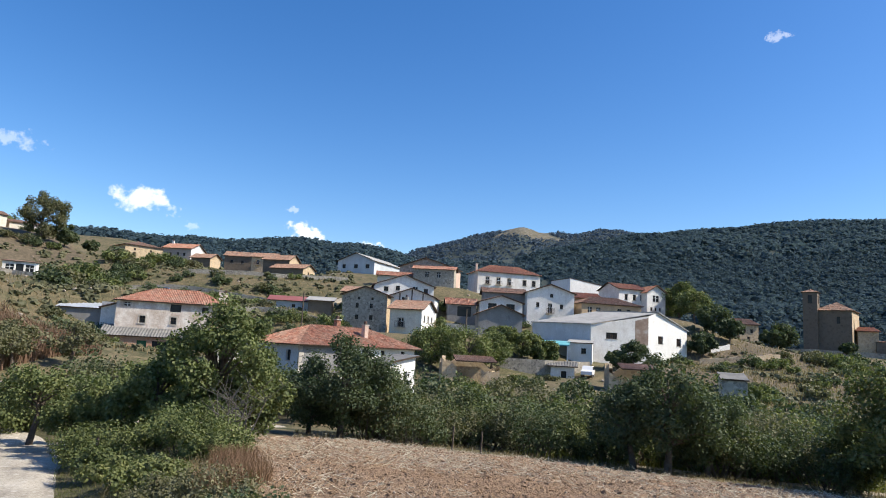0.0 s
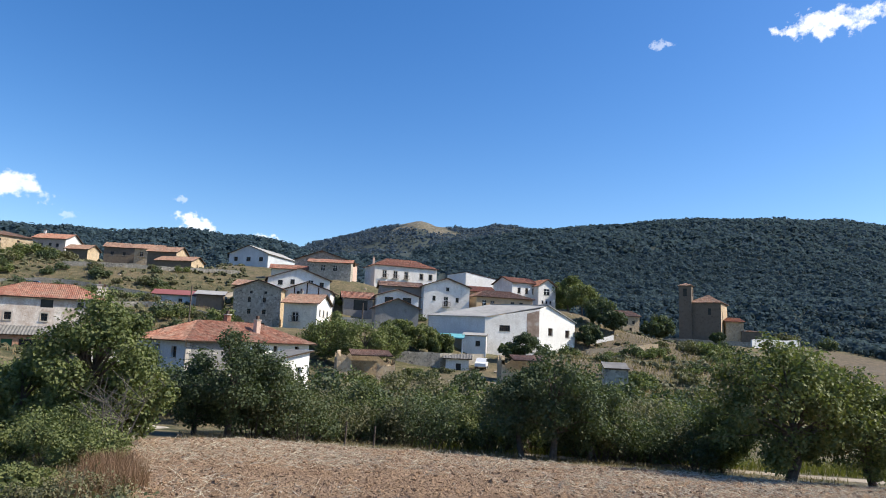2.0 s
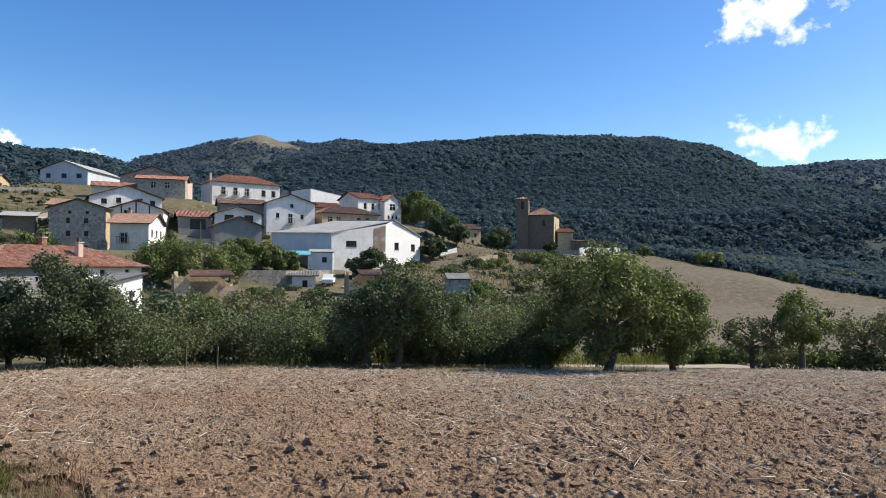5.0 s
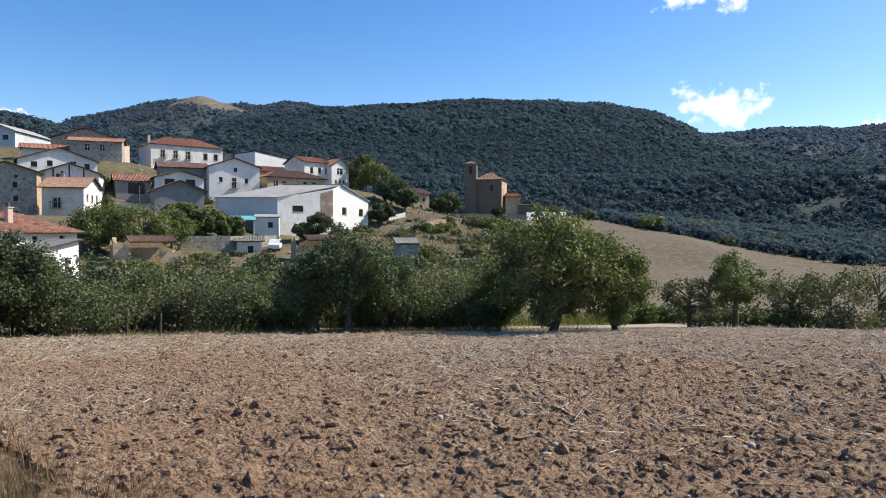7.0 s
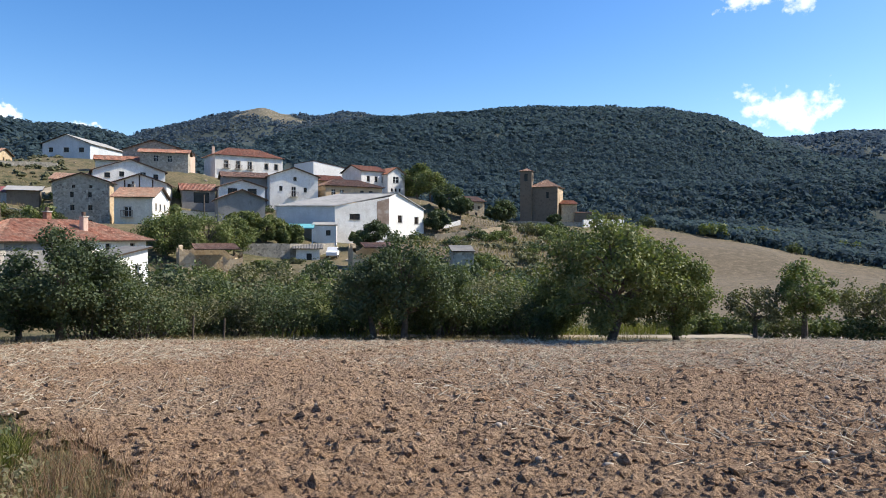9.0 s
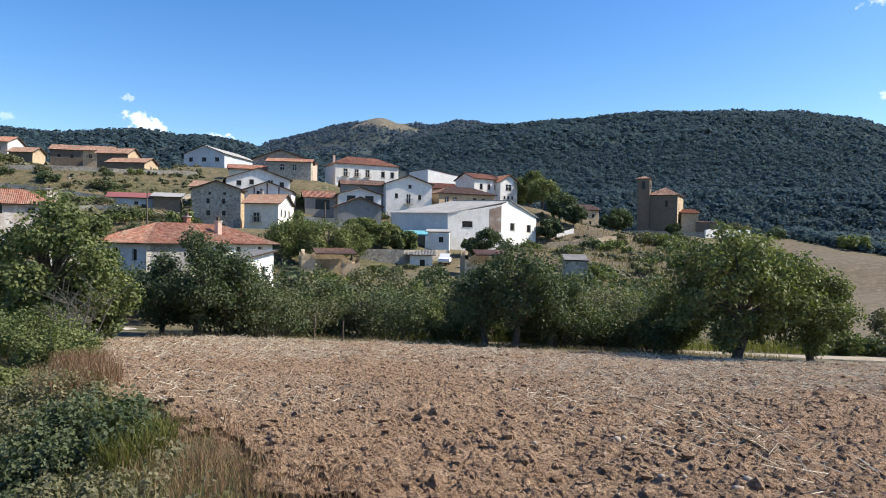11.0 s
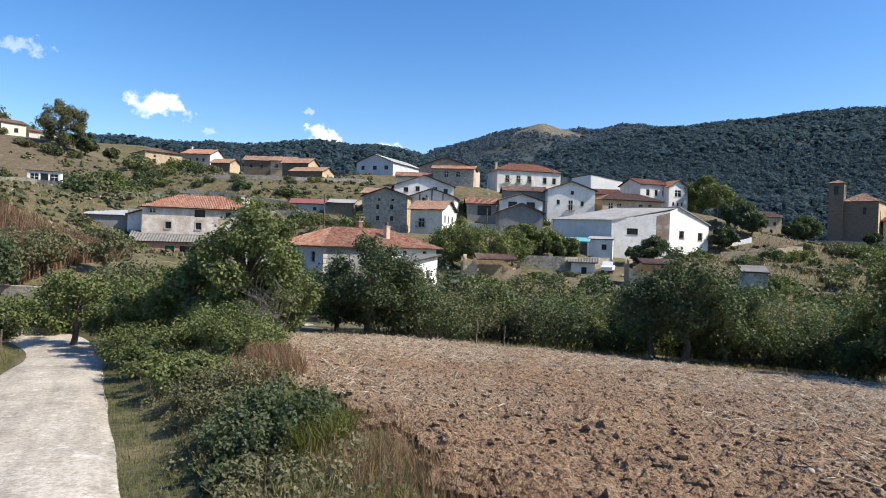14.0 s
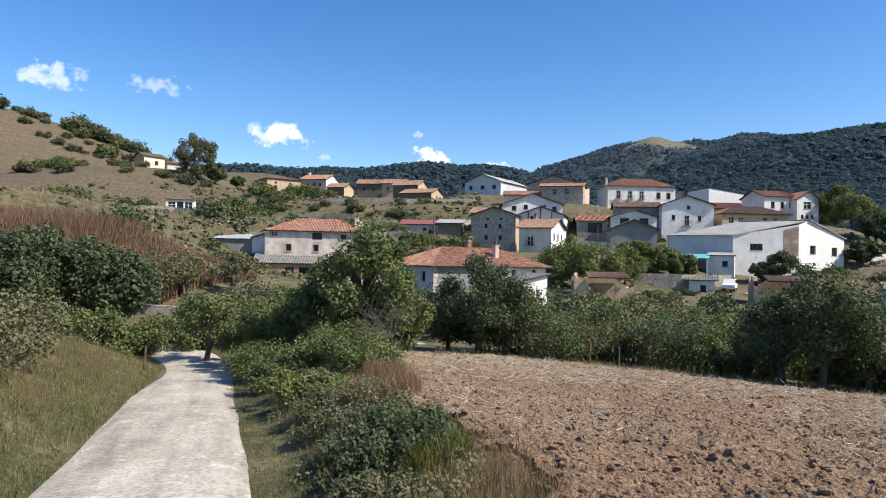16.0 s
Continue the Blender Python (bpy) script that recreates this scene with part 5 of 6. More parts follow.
grow([(27.0, 164, 6.8, 3.2), (26.2, 158, 4.4, 2.4), (22.0, 150, 6.6, 3.4), (23.2, 146, 5.0, 3.0), (31.2, 170, 3.4, 2.0), (21.2, 136, 5.0, 2.8)], "church_tree", "dark leafy tree beside the church", trunk=1.0, mat="leaf_dark", leaves=4500, size=0.4)
grow([(-1.0, 99, 6.6, 3.6), (2.2, 97, 7.4, 3.8), (4.2, 101, 6.0, 3.2), (-0.2, 104, 6.0, 3.0)], "village_tree", "dense green tree below the white houses", trunk=0.6, mat="leaf", leaves=6000, size=0.26)
grow([(5.0, 109, 5.4, 2.9), (6.8, 109, 5.7, 2.9), (8.5, 109, 5.4, 2.8)], "plane_tree", "pollarded plane tree with dense flat crown", trunk=1.7, mat="leaf", leaves=8000, size=0.26)
grow([(16.0, 113.5, 4.4, 2.6), (14.6, 113, 3.2, 2.0)], "fig_tree", "dark fig tree against the barn wall", trunk=0.3, mat="leaf_dark", leaves=3600, size=0.28)


def bushes(rows, name, label, **kw):
    for i, (bd, dist, h, r) in enumerate(rows):
        bush(name, label, *polar(bd, dist), h, r, seed=int(abs(bd) * 13) % 101 + i * 3, **kw)


# hedge bottom
hb = random.Random(8)
mats = ["leaf_dark", "leaf_olive", "leaf", "leaf_dark", "leaf_olive"]
for i in range(46):
    bd = -7 + 38.5 * (i + 0.6 * hb.random()) / 46
    dist = 33.5 + 5.5 * hb.random() - 0.012 * (bd - 12) ** 2 * 0.3
    bush("hedge_bush", "tangled hedge bush of mixed shrubs beyond the field", *polar(bd, dist), 2.7 + 1.7 * hb.random(), 1.6 + 0.8 * hb.random(), mats[i % 5], 4000, 0.1, 200 + i)
for i in range(14):
    bd = 41 + 24 * (i + 0.5 * hb.random()) / 14
    bush("hedge_bush", "low scrub beside the farm track", *polar(bd, 40 + 6 * hb.random()), 1.2 + 1.0 * hb.random(), 1.2 + 0.8 * hb.random(), mats[(i + 1) % 5], 1500, 0.14, 260 + i)
for i in range(34):
    bd = -28 + 58 * (i + 0.6 * hb.random()) / 34
    bush("valley_bush", "scrub in the valley below the houses", *polar(bd, 44 + 16 * hb.random()), 3.0 + 1.8 * hb.random(), 2.2 + 1.2 * hb.random(), mats[i % 5], 2200, 0.2, 300 + i)
bushes([(2.0, 36.5, 1.9, 0.8), (1.0, 36, 1.5, 0.7)], "yellow_bush", "yellowing climber in the hedge", mat="leaf_light", leaves=1500, size=0.15)
# lane bank: bramble, dark undergrowth, bare twigs
bushes([(-25.6, 19.5, 1.0, 1.1), (-24.0, 16.8, 0.8, 1.1), (-22.2, 15.2, 0.7, 1.0), (-23.0, 20.5, 1.2, 1.2), (-20.4, 19.0, 1.6, 1.3), (-26.6, 23.5, 1.6, 1.4), (-19.4, 21.5, 2.0, 1.5), (-18.0, 18.0, 1.2, 1.0)], "bank_bush", "dense green undergrowth on the lane bank", mat="leaf", leaves=6500, size=0.062)
bushes([(-15.2, 9.4, 0.85, 0.75), (-17.4, 8.6, 0.6, 0.7), (-13.2, 8.6, 0.65, 0.6), (-19.4, 9.6, 0.5, 0.7), (-20.0, 8.0, 0.35, 0.6)], "bramble", "bramble thicket with glossy dark leaves", mat="leaf_dark", leaves=3800, size=0.05)
bushes([(-17.6, 12.0, 0.8, 0.9), (-19.6, 11.2, 0.6, 0.8), (-16.4, 7.4, 0.4, 0.6), (-18.6, 6.8, 0.3, 0.55), (-21.6, 13.2, 0.7, 0.8)], "weed_clump", "grey-green weeds on the bank", mat="leaf_olive", leaves=3600, size=0.045)
bushes([(-45.6, 20, 2.4, 1.8), (-48.5, 17.5, 2.6, 1.8)], "roadside_bush", "leafy bush with browning leaves on the bank", mat="leaf_olive", leaves=5200, size=0.085)
bushes([(-34.6, 36.5, 2.4, 2.0), (-31.6, 38, 2.6, 2.2), (-28.6, 38, 2.6, 2.2), (-37.0, 36, 2.0, 1.8), (-33.0, 40, 2.8, 2.2), (-25.6, 36.5, 3.0, 2.2), (-40, 35, 2.2, 1.8)], "lane_bush", "green shrubs beyond the bend of the lane", mat="leaf", leaves=3600, size=0.13)

# shrubs on the terraces and slopes: a few kinds, repeated
kinds = [bush("slope_bush", "round dark shrub on the dry terraces", *polar(-24, 128), 2.6, 2.0, "leaf_dark", 900, 0.3, 401),
         bush("slope_bush", "olive shrub on the dry terraces", *polar(-27, 150), 2.2, 1.8, "leaf_olive", 800, 0.28, 402),
         bush("slope_bush", "green shrub on the dry terraces", *polar(-20, 140), 3.0, 2.2, "leaf", 900, 0.3, 403)]
for k in kinds:
    tagged(k, group="shrubs on the slopes")


def strew(count, b0, b1, r0, r1, s0, s1, seed):
    g = random.Random(seed)
    for i in range(count):
        x, y = polar(b0 + (b1 - b0) * g.random(), r0 + (r1 - r0) * g.random())
        s = s0 + (s1 - s0) * g.random()
        if any(abs(math.degrees(math.atan2(x, y)) - b) < w and math.hypot(x, y) < r for b, w, r in ((-33.0, 1.8, 150), (-23.3, 1.3, 160), (-24.3, 1.2, 118))):
            continue
        copy_thing(g.choice(kinds), pose(x, y, gz(x, y) - 0.1, 0, 0, 360 * g.random()) @ Matrix.Diagonal((s, s, s * (0.8 + 0.4 * g.random()), 1)))


strew(60, -44, -26, 126, 186, 0.9, 2.0, 1)
strew(50, -27, -12, 116, 180, 0.6, 1.3, 2)
strew(22, -18, -9, 100, 120, 0.7, 1.2, 3)
strew(12, -31, -26, 86, 112, 0.6, 1.2, 4)
strew(8, -40, -35.4, 86, 112, 0.6, 1.2, 4)
strew(26, -28, -21, 180, 205, 0.8, 1.7, 5)
strew(40, 17, 34, 96, 142, 0.5, 1.1, 6)
strew(26, 20, 30, 62, 96, 0.7, 1.3, 7)
strew(18, 28, 38, 140, 165, 0.7, 1.5, 8)
strew(30, -48, -33, 292, 328, 1.0, 2.8, 9)
strew(24, -46, -30, 205, 250, 0.9, 1.8, 13)
strew(12, 2, 18, 72, 100, 0.6, 1.1, 10)
strew(10, 36, 62, 190, 240, 1.0, 2.2, 11)

strew(14, -9, 9, 116, 152, 0.35, 0.7, 12)

strew(20, -40.6, -36.6, 318, 330, 2.2, 3.4, 14)
strew(7, -44.5, -40.5, 318, 330, 1.2, 2.2, 15)
for i in range(5):
    bush("box_hedge", "clipped dark box hedge on the barn terrace", 13.0 + 1.7 * i, 106.2 + 0.4 * i, 1.5, 1.1, "leaf_dark", 1400, 0.14, 500 + i)

# ---- woods on the hills ----
ico = bmesh.new()
bmesh.ops.create_icosphere(ico, subdivisions=2, radius=1)
iv2 = np.array([v.co[:] for v in ico.verts])
if2 = np.array([[v.index for v in f.verts] for f in ico.faces])
ico.free()


def woods(name, label, count, b0, b1, r0, r1, size, sprays, bare=False, mat="wood_far_hazed"):
    """Tree crowns, each a dome of leafy sprays that face outwards."""
    a = np.radians(b0 + (b1 - b0) * rng.random(count))
    r = np.sqrt(r0 ** 2 + (r1 ** 2 - r0 ** 2) * rng.random(count))
    x, y = np.sin(a) * r, np.cos(a) * r
    z = ground_z(x, y)
    keep = value_noise(x / 40, y / 40, 51) * 0.7 + value_noise(x / 13, y / 13, 52) * 0.3 > 0.15
    if bare:
        keep &= ~(np.degrees(np.arctan2(z, r)) > 9.45 + 0.045 * (np.degrees(a) - 7.8) ** 2 + 1.3 * (value_noise(x / 120, y / 120, 9) - 0.5))
    x, y, z = x[keep], y[keep], z[keep]
    nt = len(x)
    s = (size * (0.5 + 1.0 * rng.random(nt) ** 1.6))[:, None, None]
    d = rng.normal(size=(nt, sprays, 3)) + np.array([0, 0, 0.45])
    d /= np.linalg.norm(d, axis=2)[..., None]
    c = np.stack([x, y, z], 1)[:, None] + d * s * (0.65 + 0.4 * rng.random((nt, sprays, 1))) * np.array([1, 1, 0.85]) + s * np.array([0, 0, 0.3])
    nrm = d + rng.normal(size=d.shape) * 0.22 + np.array([0, 0, 0.25])
    u = np.cross(nrm, rng.normal(size=d.shape))
    u /= np.linalg.norm(u, axis=2)[..., None]
    w = np.cross(nrm, u)
    w /= np.linalg.norm(w, axis=2)[..., None]
    h = s * (1.5 / math.sqrt(sprays)) * (0.6 + 0.7 * rng.random((nt, sprays, 1)))
    v = np.stack([c - u * h, c - w * h * 0.8, c + u * h * 0.9, c + w * h * 0.75], 2).reshape(-1, 3)
    return tagged(mesh_np(name, v, np.arange(len(v)).reshape(-1, 4), mat), label, "forest", kind="stuff")


# oak woods use the haze-tinted leaf tones
woods("oak_wood", "dense oak wood covering the hillside, leaf colour tinted with blue haze", 19000, 9, 62, 262, 520, 2.3, 26)
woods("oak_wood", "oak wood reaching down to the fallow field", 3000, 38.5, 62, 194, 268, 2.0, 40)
woods("oak_wood", "oak wood up to the ridge, leaf colour tinted with blue haze", 20000, 6, 62, 520, 880, 3.3, 13)
# far slopes: aerial haze is mixed into the leaf colour
woods("far_wood", "far wood on the mountain flank", 17000, -12, 26, 900, 2420, 5.2, 8, True, "wood_mountain_hazed")
woods("far_wood", "far wood on the distant ridge", 15000, 42, 70, 900, 2400, 5.5, 7, False, "wood_mountain_hazed")
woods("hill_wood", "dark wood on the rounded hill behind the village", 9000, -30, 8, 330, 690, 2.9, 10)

# low scrub and loose stone on the slopes
qx, qy = scatter(3000, 84, 205, -47, -8, 1.4)
keep = value_noise(qx / 9, qy / 7, 61) > 0.42
qx, qy = qx[keep], qy[keep]
lumps("slope_scrub", "low olive scrub covering the terraces", "scrub", qx, qy, ground_z(qx, qy) + 0.1, 0.25 + 0.7 * rng.random(len(qx)) ** 2, "leaf_olive", 0.75, 0.3, False, iv2, if2)
qx, qy = scatter(1500, 60, 160, 14, 40, 1.4)
keep = value_noise(qx / 9, qy / 7, 62) > 0.5
qx, qy = qx[keep], qy[keep]
lumps("slope_scrub", "low scrub on the dry slope below the church", "scrub", qx, qy, ground_z(qx, qy) + 0.1, 0.2 + 0.6 * rng.random(len(qx)) ** 2, "leaf_olive", 0.75, 0.3, False, iv2, if2)
qx, qy = scatter(900, 84, 200, -46, 36, 1.4)
lumps("slope_stones", "pale loose stones on the terraces", "stone", qx, qy, ground_z(qx, qy), 0.12 + 0.35 * rng.random(len(qx)) ** 3, "rock", 0.7, 0.2)

# ---- grass, weeds and maize ----
def blades(name, label, x, y, h, w, mat, lean=0.35, cat="grass", lift=0.0):
    """Upright blades, each a tapering bent strip."""
    nb_ = len(x)
    a = rng.random(nb_) * 6.283
    s = np.stack([np.cos(a), np.sin(a), np.zeros(nb_)], 1)
    t = rng.normal(size=(nb_, 2)) * lean
    c0 = np.stack([x, y, ground_z(x, y) + lift - 0.02], 1)
    hh = (h * (0.5 + 0.8 * rng.random(nb_)))[:, None]
    ww = (w * (0.6 + 0.8 * rng.random(nb_)))[:, None]
    mid = c0 + np.concatenate([t * hh * 0.25, hh * 0.55], 1)
    tip = c0 + np.concatenate([t * hh, hh * 0.95], 1)
    v = np.stack([c0 - s * ww, c0 + s * ww, mid + s * ww * 0.8, mid - s * ww * 0.8, tip + s * ww * 0.15, tip - s * ww * 0.15], 1)
    f = (np.array([[0, 1, 2, 3], [3, 2, 4, 5]])[None] + (np.arange(nb_) * 6)[:, None, None]).reshape(-1, 4)
    return tagged(mesh_np(name, v.reshape(-1, 3), f, mat), label, cat, kind="stuff")


def lane_side(count, s0, s1, q0, q1):
    """Places beside the lane: between s0 and s1 metres ahead, q0 to q1 metres from its middle (left positive)."""
    sx_, sy_ = scatter(count * 6, 3.0, 34, -62, 2, 1.2)
    q, al = road_near(sx_, sy_)
    keep = (al - 9.3 > s0) & (al - 9.3 < s1) & (q > q0) & (q < q1)
    return sx_[keep][:count], sy_[keep][:count]


gx_, gy_ = lane_side(26000, 2, 34, -3.6, -1.35)
keep = ~in_field(gx_, gy_)
blades("verge_grass", "short mixed grass along the lane", gx_[keep], gy_[keep], 0.10, 0.004, "grass")
gx_, gy_ = lane_side(40000, 2, 34, 1.35, 8)
tuft = 0.35 + 1.3 * value_noise(gx_ * 1.4, gy_ * 1.4, 71)
blades("bank_grass", "rough tufted grass on the bank beside the lane", gx_, gy_, 0.17 * tuft, 0.005, "grass")
gx_, gy_ = lane_side(3600, 2, 32, 2.4, 8)
blades("bank_stalks", "tall dry weed stalks on the bank", gx_, gy_, 0.5, 0.004, "dry_weed", 0.3, "weeds")
gx_, gy_ = lane_side(9000, 2, 30, 1.5, 8)
blades("bank_dry_grass", "dry grass stalks on the bank", gx_, gy_, 0.26, 0.0035, "dry_grass")
gx_, gy_ = lane_side(14000, 2, 30, -7.5, -2.2)
keep = ~in_field(gx_ - 0.25, gy_)
blades("dry_bank_grass", "dry grass and weeds on the field's bank", gx_[keep], gy_[keep], 0.24, 0.0035, "dry_grass")
gx_, gy_ = lane_side(14000, 2, 30, -7.0, -2.4)
keep = ~in_field(gx_ + 0.3, gy_)
# leafy herbs low on the bank
blades("bank_weeds", "green weeds on the field's bank", gx_[keep], gy_[keep], 0.18, 0.005, "grass")


def patch(cx_, cy_, rx, ry, count):
    a, r = rng.random(count) * 6.283, np.sqrt(rng.random(count))
    return cx_ + np.cos(a) * r * rx, cy_ + np.sin(a) * r * ry


for cx_, cy_, rx, ry, cnt, h in ((-3.7, 12.6, 0.6, 1.4, 2600, 0.6), (-4.6, 15.6, 0.45, 1.2, 1400, 0.5)):
    px, py = patch(cx_, cy_, rx, ry, cnt)
    blades("red_weeds", "reddish dry weeds standing at the field's edge", px, py, h, 0.004, "dry_weed", 0.2, "weeds")
for cx_, cy_, rx, ry, cnt, h in ((-1.2, 8.0, 0.6, 1.4, 700, 0.30), (0.1, 5.4, 0.6, 0.8, 650, 0.34), (-0.6, 6.5, 0.5, 0.9, 600, 0.38), (1.3, 4.6, 0.8, 0.6, 300, 0.22)):
    px, py = patch(cx_, cy_, rx, ry, cnt)
    blades("dry_weeds", "tall brown dry weeds beside the field", px, py, h, 0.0028, "dry_weed", 0.32, "weeds")
for cx_, cy_, rx, ry, cnt, h in ((-1.75, 8.1, 0.45, 0.6, 1100, 0.40), (-0.7, 5.2, 0.7, 0.5, 1300, 0.22), (-2.6, 9.4, 0.5, 0.4, 600, 0.45)):
    px, py = patch(cx_, cy_, rx, ry, cnt)
    blades("grass_tuft", "bright fresh green grass tuft", px, py, h, 0.0045, "grass_bright", 0.3)
px, py = patch(34, 33.6, 30, 2.6, 9000)
px, py = px[~in_field(px, py)], py[~in_field(px, py)]
blades("edge_grass", "green grass beneath the trees beyond the field", px, py, 0.5, 0.02, "grass_bright", 0.3)
px, py = scatter(7000, 24, 36, -12, 40)
keep = ~in_field(px, py)
blades("field_edge_grass", "dry grass along the far edge of the field", px[keep], py[keep], 0.24, 0.010, "dry_grass", 0.45)
px, py = scatter(9000, 62, 150, 17, 40)
blades("slope_grass", "dry straw-coloured grass on the slope below the church", px, py, 0.7, 0.06, "dry_grass", 0.4)
px, py = scatter(9000, 86, 190, -46, -10)
blades("terrace_grass", "dry grass on the terraces", px, py, 0.6, 0.06, "dry_grass", 0.4)
hx_, hy_ = lane_side(420, 2, 26, -6.5, -2.0)
keep = ~in_field(hx_ + 0.3, hy_)
hx_, hy_ = hx_[keep], hy_[keep]
hc = np.stack([hx_, hy_, ground_z(hx_, hy_) + 0.08], 1)
hv, hf = leaf_cloud(rng, hc, 0.12 + 0.2 * rng.random(len(hc)), 15000, 0.045)
tagged(mesh_np("bank_herbs", hv, hf, "leaf_olive"), "leafy herbs and bramble shoots covering the bank", "weeds", kind="stuff")
hx_, hy_ = lane_side(520, 2, 28, 1.5, 7.5)
hc = np.stack([hx_, hy_, ground_z(hx_, hy_) + 0.05], 1)
hv, hf = leaf_cloud(rng, hc, 0.12 + 0.24 * rng.random(len(hc)), 15000, 0.042)
tagged(mesh_np("bank_herbs", hv, hf, "leaf_olive"), "leafy herbs in the grass of the bank", "weeds", kind="stuff")
# maize standing dry on the slope
t1, t2 = rng.random(46000), rng.random(46000)
mxx = -33 - 4 * t2 - t1 * (18 + 24 * t2)
myy = 46 + 27 * t2 + 0.08 * (mxx + 36)
blades("maize_field", "dense brown field of dried standing maize", mxx, myy, 1.75, 0.03, "maize", 0.24, "maize")

# ---- vehicles, tank, poles, posts ----
def car(name, label, x, y, rz, paint, length=4.0, width=1.7, height=1.5):
    base = new(name)
    base.matrix_world = pose(x, y, gz(x, y) + 0.02, 0, 0, rz)
    tagged(base, label, "car")
    bm = bmesh.new()
    prof = [(-0.5, 0.28), (-0.5, 0.55), (-0.46, 0.62), (-0.24, 0.68), (-0.12, 1.0), (0.36, 1.0), (0.48, 0.66), (0.5, 0.6), (0.5, 0.28)]
    L_, R_ = ([bm.verts.new((px * length, s * width / 2 * (0.86 if pz > 0.9 else 1), pz * height)) for px, pz in prof] for s in (-1, 1))
    for i in range(len(prof)):
        j = (i + 1) % len(prof)
        bm.faces.new((L_[i], L_[j], R_[j], R_[i]))
    bm.faces.new(L_[::-1])
    bm.faces.new(R_)
    bmesh.ops.recalc_face_normals(bm, faces=bm.faces[:])
    body = part("body", bm, paint, base)
    for s in (-1, 1):
        yy = s * (width / 2 + 0.005)
        poly_part("side_window", [[(-0.2 * length, yy, 0.7 * height), (0.42 * length, yy, 0.7 * height), (0.34 * length, yy * 0.88, 0.95 * height), (-0.11 * length, yy * 0.88, 0.95 * height)]], "dark", body)
    for wx in (-0.32, 0.32):
        for s in (-1, 1):
            bm = bmesh.new()
            bmesh.ops.create_cone(bm, cap_ends=True, segments=16, radius1=0.31, radius2=0.31, depth=0.2, matrix=pose(wx * length, s * width / 2 * 0.93, 0.31, 90, 0, 0))
            wheel = part("wheel", bm, "timber", base)
            bm = bmesh.new()
            bmesh.ops.create_cone(bm, cap_ends=True, segments=12, radius1=0.18, radius2=0.16, depth=0.22, matrix=pose(wx * length, s * width / 2 * 0.95, 0.31, 90, 0, 0))
            part("rim", bm, "zinc", wheel)
    return base


M["car_white"] = speckled("white_car_paint", [(0.70, 0.70, 0.70), (0.76, 0.76, 0.76)], 1.0, 0.3, 0.0)
M["car_blue"] = speckled("blue_car_paint", [(0.05, 0.12, 0.25), (0.07, 0.16, 0.30)], 1.0, 0.3, 0.0)
car("parked_car", "small white van parked beside the stone hut", 22.6, 104.0, 72, "car_white", 4.0, 1.7, 1.8)
car("parked_car", "dark blue estate car parked on the terrace", -63.4, 146.8, 12, "car_blue", 4.6)

tank = new("water_tank")
tank.matrix_world = pose(-48.4, 108.0, gz(-48.4, 108.0) - 0.6, 0, 0, 40)
tagged(tank, "horizontal grey metal water tank on a plinth", "tank")
bm = bmesh.new()
bmesh.ops.create_cone(bm, cap_ends=True, segments=20, radius1=0.85, radius2=0.85, depth=4.0, matrix=pose(0, 0, 1.5, 0, 90, 0))
bmesh.ops.bevel(bm, geom=[e for e in bm.edges if abs(e.verts[0].co.x - e.verts[1].co.x) < 0.01], offset=0.18, segments=2, affect="EDGES")
part("vessel", bm, "zinc", tank)
box_part("plinth", (-1.6, 1.6, -0.6, 0.6, -1.6, 0.75), "grey", tank)


def pole(x, y, h, label):
    base = new("utility_pole")
    base.matrix_world = pose(x, y, gz(x, y))
    tagged(base, label, "pole")
    bm = bmesh.new()
    limb(bm, Vector((0, 0, -0.5)), Vector((0, 0, h)), 0.13, 0.09, 8)
    part("shaft", bm, "bark", base)
    return base


pole(3.5, 106, 7.5, "wooden utility pole among the village trees")
pole(-24, 112, 6.0, "thin wooden pole on the terrace")
for bd, dist, hh in ((-26.6, 21.0, 1.0), (1.2, 31.6, 1.1), (-2.2, 32.4, 1.0), (3.6, 31.0, 1.0), (-35.6, 29.0, 1.0)):
    x, y = polar(bd, dist)
    bm = bmesh.new()
    limb(bm, Vector((x, y, gz(x, y) - 0.3)), Vector((x + 0.05, y, gz(x, y) + hh)), 0.05, 0.04, 6)
    tagged(part("fence_post", bm, "bark"), "weathered wooden fence post", "post", "fence posts")

# dead branches in front of the big lane tree
dead = new("dead_branches")
x, y = polar(-16.6, 20.0)
dead.matrix_world = pose(x, y, gz(x, y))
tagged(dead, "bare grey dead branches standing in the bank", "branches")
bm = bmesh.new()
g = random.Random(4)
for i in range(9):
    a = Vector((g.uniform(-0.4, 0.4), g.uniform(-0.3, 0.3), 0))
    m_ = a + Vector((g.uniform(-0.6, 0.6), g.uniform(-0.4, 0.2), g.uniform(0.9, 1.5)))
    limb(bm, a, m_, 0.025, 0.016, 5)
    for k in range(4):
        e = m_ + Vector((g.uniform(-0.9, 0.9), g.uniform(-0.4, 0.3), g.uniform(0.2, 0.9)))
        limb(bm, m_, e, 0.012, 0.006, 4)
        limb(bm, m_.lerp(e, 0.6), m_.lerp(e, 0.6) + Vector((g.uniform(-0.4, 0.4), 0, g.uniform(0.1, 0.5))), 0.011, 0.005, 4)
part("branch", bm, "dry_wood", dead)

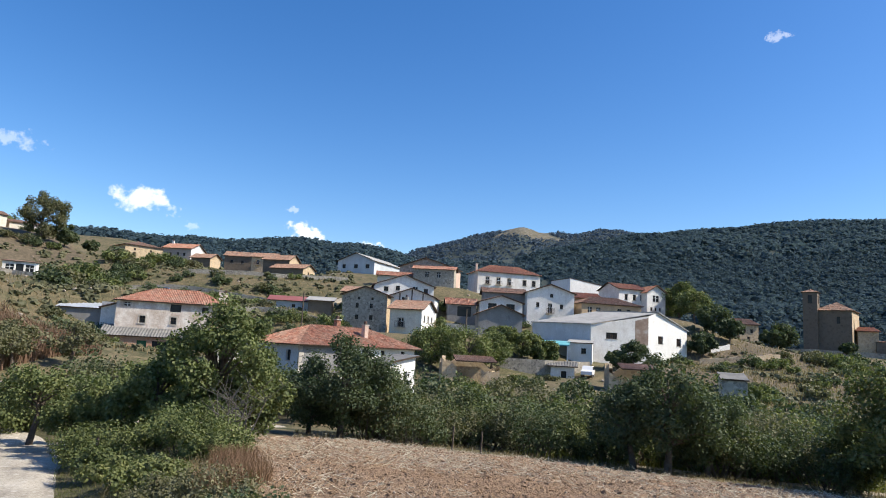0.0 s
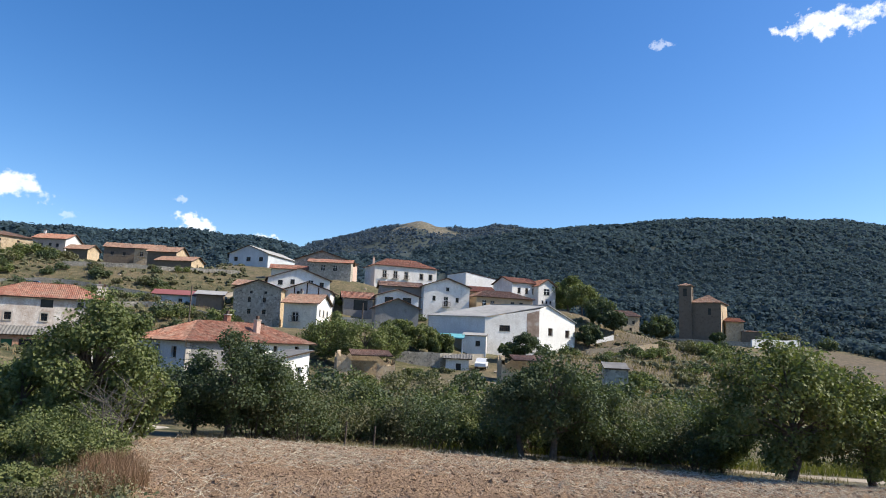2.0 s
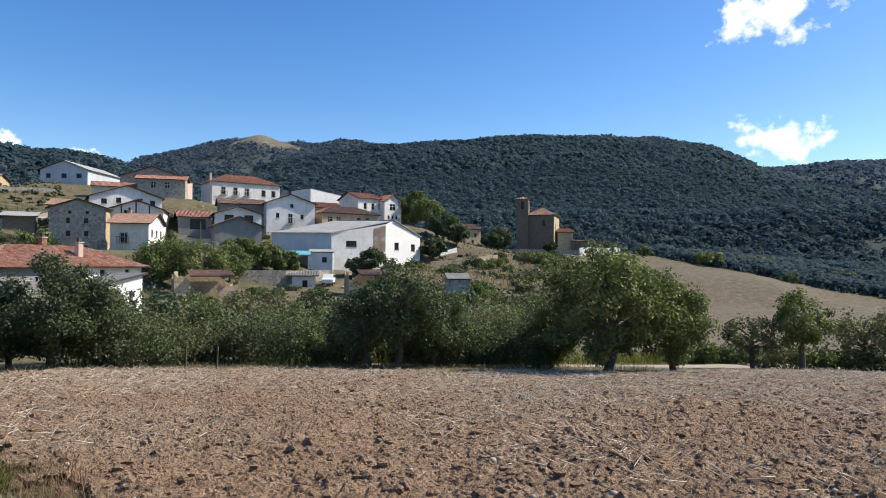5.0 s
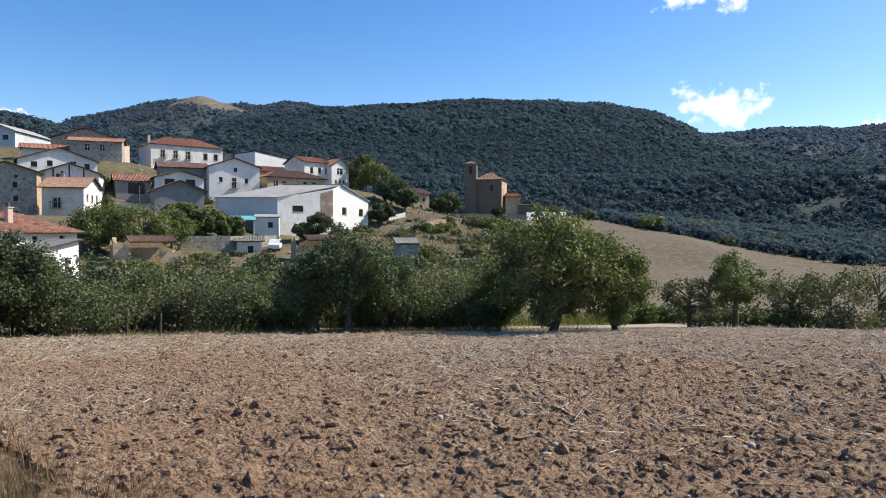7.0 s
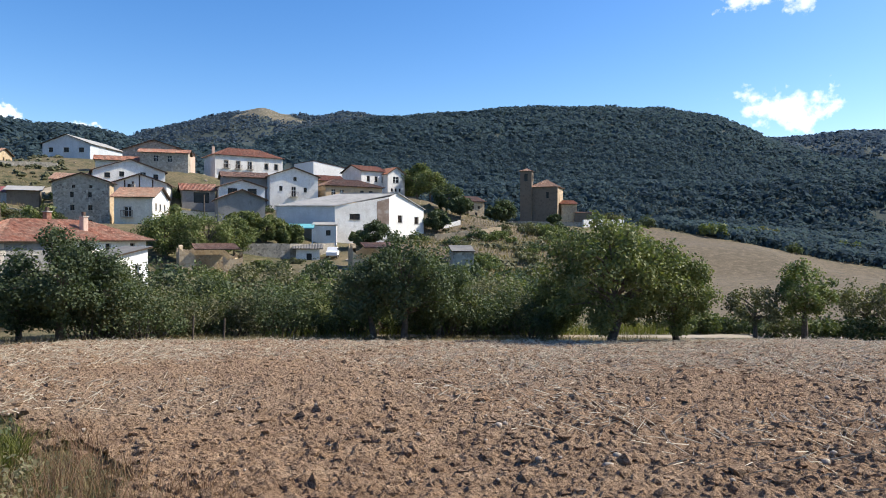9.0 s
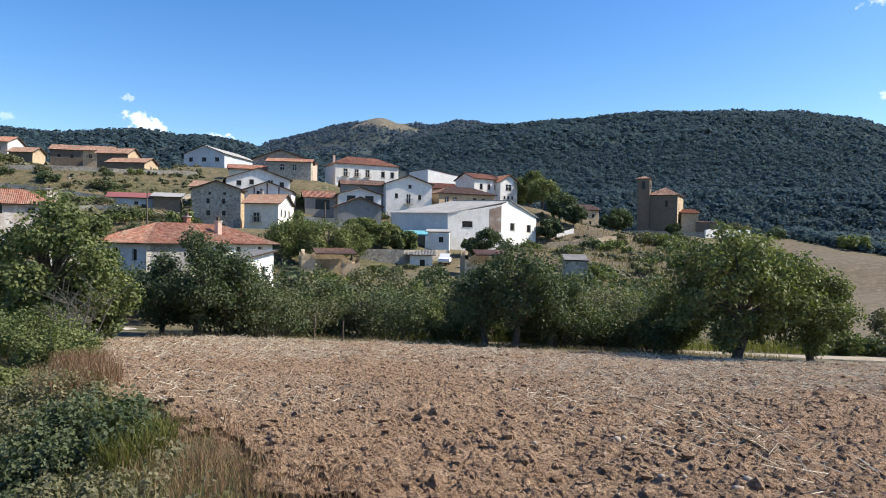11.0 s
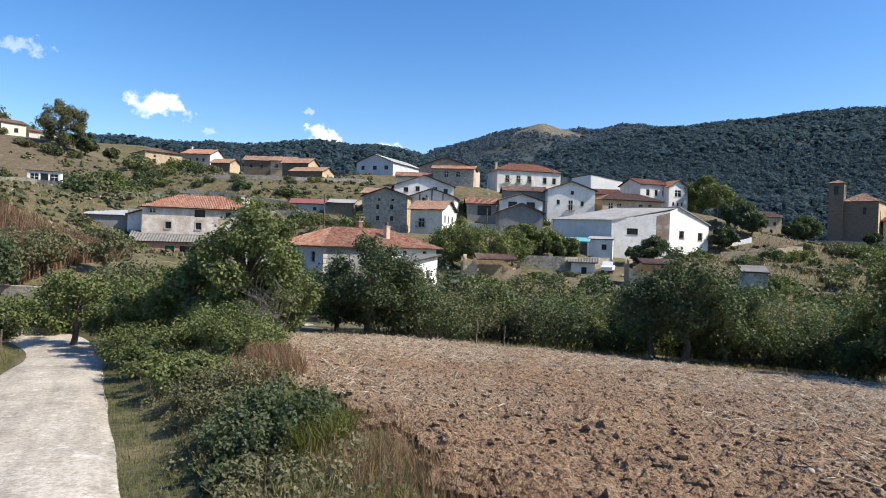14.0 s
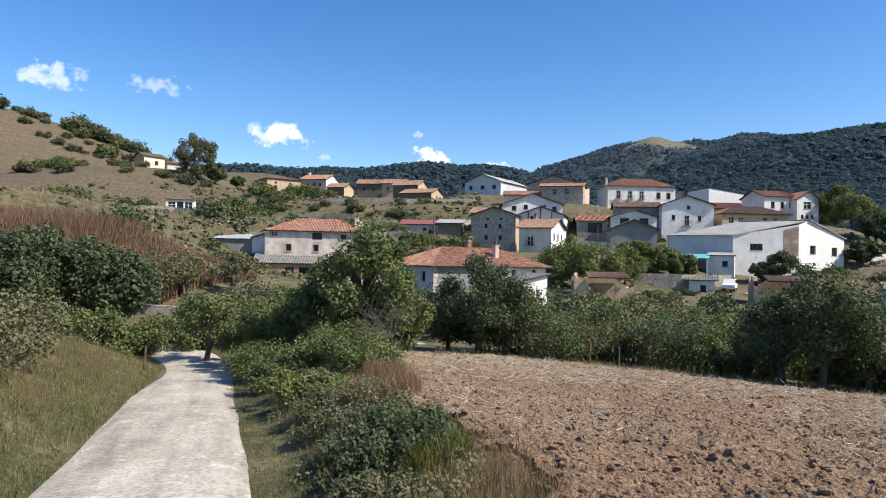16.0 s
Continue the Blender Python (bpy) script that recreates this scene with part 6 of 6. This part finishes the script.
# ---- clouds, far behind everything ----
def cloud(bearing_deg, elev_deg, wide, tall, seed, density=1.0):
    """A soft cloud on a far backdrop sheet."""
    m = bpy.data.materials.new("cloud_vapour")
    m.use_nodes = True
    nn, ll = m.node_tree.nodes, m.node_tree.links
    nn.clear()
    tc = nn.new("ShaderNodeTexCoord")
    mp = nn.new("ShaderNodeMapping")
    mp.inputs["Location"].default_value = (seed * 3.7, seed * 1.3, seed)
    mp.inputs["Scale"].default_value = (wide / tall, 1, 1)
    ll.new(tc.outputs["Object"], mp.inputs["Vector"])
    k = noise_node(nn, ll, 1.5, 9, 0.58, mp.outputs[0])
    ln = nn.new("ShaderNodeVectorMath")
    ln.operation = "LENGTH"
    ll.new(tc.outputs["Object"], ln.inputs[0])
    sub = nn.new("ShaderNodeMath")
    sub.operation = "MULTIPLY_ADD"
    ll.new(ln.outputs["Value"], sub.inputs[0])
    sub.inputs[1].default_value = -0.92
    gain = nn.new("ShaderNodeMath")
    gain.operation = "MULTIPLY_ADD"
    ll.new(k.outputs[0], gain.inputs[0])
    gain.inputs[1].default_value, gain.inputs[2].default_value = 1.9, -0.42
    ll.new(gain.outputs[0], sub.inputs[2])
    al = ramp(nn, ll, sub.outputs[0], [(0.0, (0, 0, 0)), (0.30, (density * 0.92, density * 0.92, density * 0.92))])
    em = nn.new("ShaderNodeEmission")
    ll.new(ramp(nn, ll, k.outputs[0], [(0.3, (0.80, 0.86, 0.95)), (0.55, (1.0, 1.0, 1.0))]), em.inputs[0])
    em.inputs[1].default_value = 1.0
    tr = nn.new("ShaderNodeBsdfTransparent")
    ms = nn.new("ShaderNodeMixShader")
    ll.new(al, ms.inputs[0])
    ll.new(tr.outputs[0], ms.inputs[1])
    ll.new(em.outputs[0], ms.inputs[2])
    out = nn.new("ShaderNodeOutputMaterial")
    ll.new(ms.outputs[0], out.inputs["Surface"])
    D = 4200
    e = radians(elev_deg)
    x, y = polar(bearing_deg, D * math.cos(e))
    bm = bmesh.new()
    bm.faces.new([bm.verts.new(c) for c in ((-1, -1, 0), (1, -1, 0), (1, 1, 0), (-1, 1, 0))])
    ob = part("backdrop_cloud", bm, m)
    ob.matrix_world = look((x, y, D * math.sin(e)), (0, 0, 0)) @ Matrix.Diagonal((D * radians(wide) * 0.62, D * radians(tall) * 0.62, 1, 1))
    ob.visible_shadow = False
    return tagged(ob, "small white fair-weather cloud", "cloud", kind="structure")


cloud(48.4, 19.1, 11.8, 5.4, 1, 1)
cloud(48.9, 9.8, 8.3, 5.1, 2, 1)
cloud(39.9, 24.7, 9.3, 2.9, 3, 1)
cloud(60.1, 7.3, 4.4, 2.4, 4, 1)
cloud(-25.3, 10.2, 6.9, 2.9, 5, 0.7)
cloud(-12.5, 8.9, 4.4, 2.1, 6, 1)
cloud(-34.8, 13.2, 5.9, 1.8, 7, 0.32)
cloud(-42.0, 12.8, 6.4, 2.7, 8, 0.5)
cloud(-6.6, 8.1, 2.9, 1.2, 9, 0.8)
cloud(26.9, 24.8, 2.4, 1.1, 10, 0.35)
cloud(-13.6, 10.7, 1.7, 0.8, 11, 0.3)
cloud(-21.5, 8.5, 1.7, 0.9, 12, 0.25)
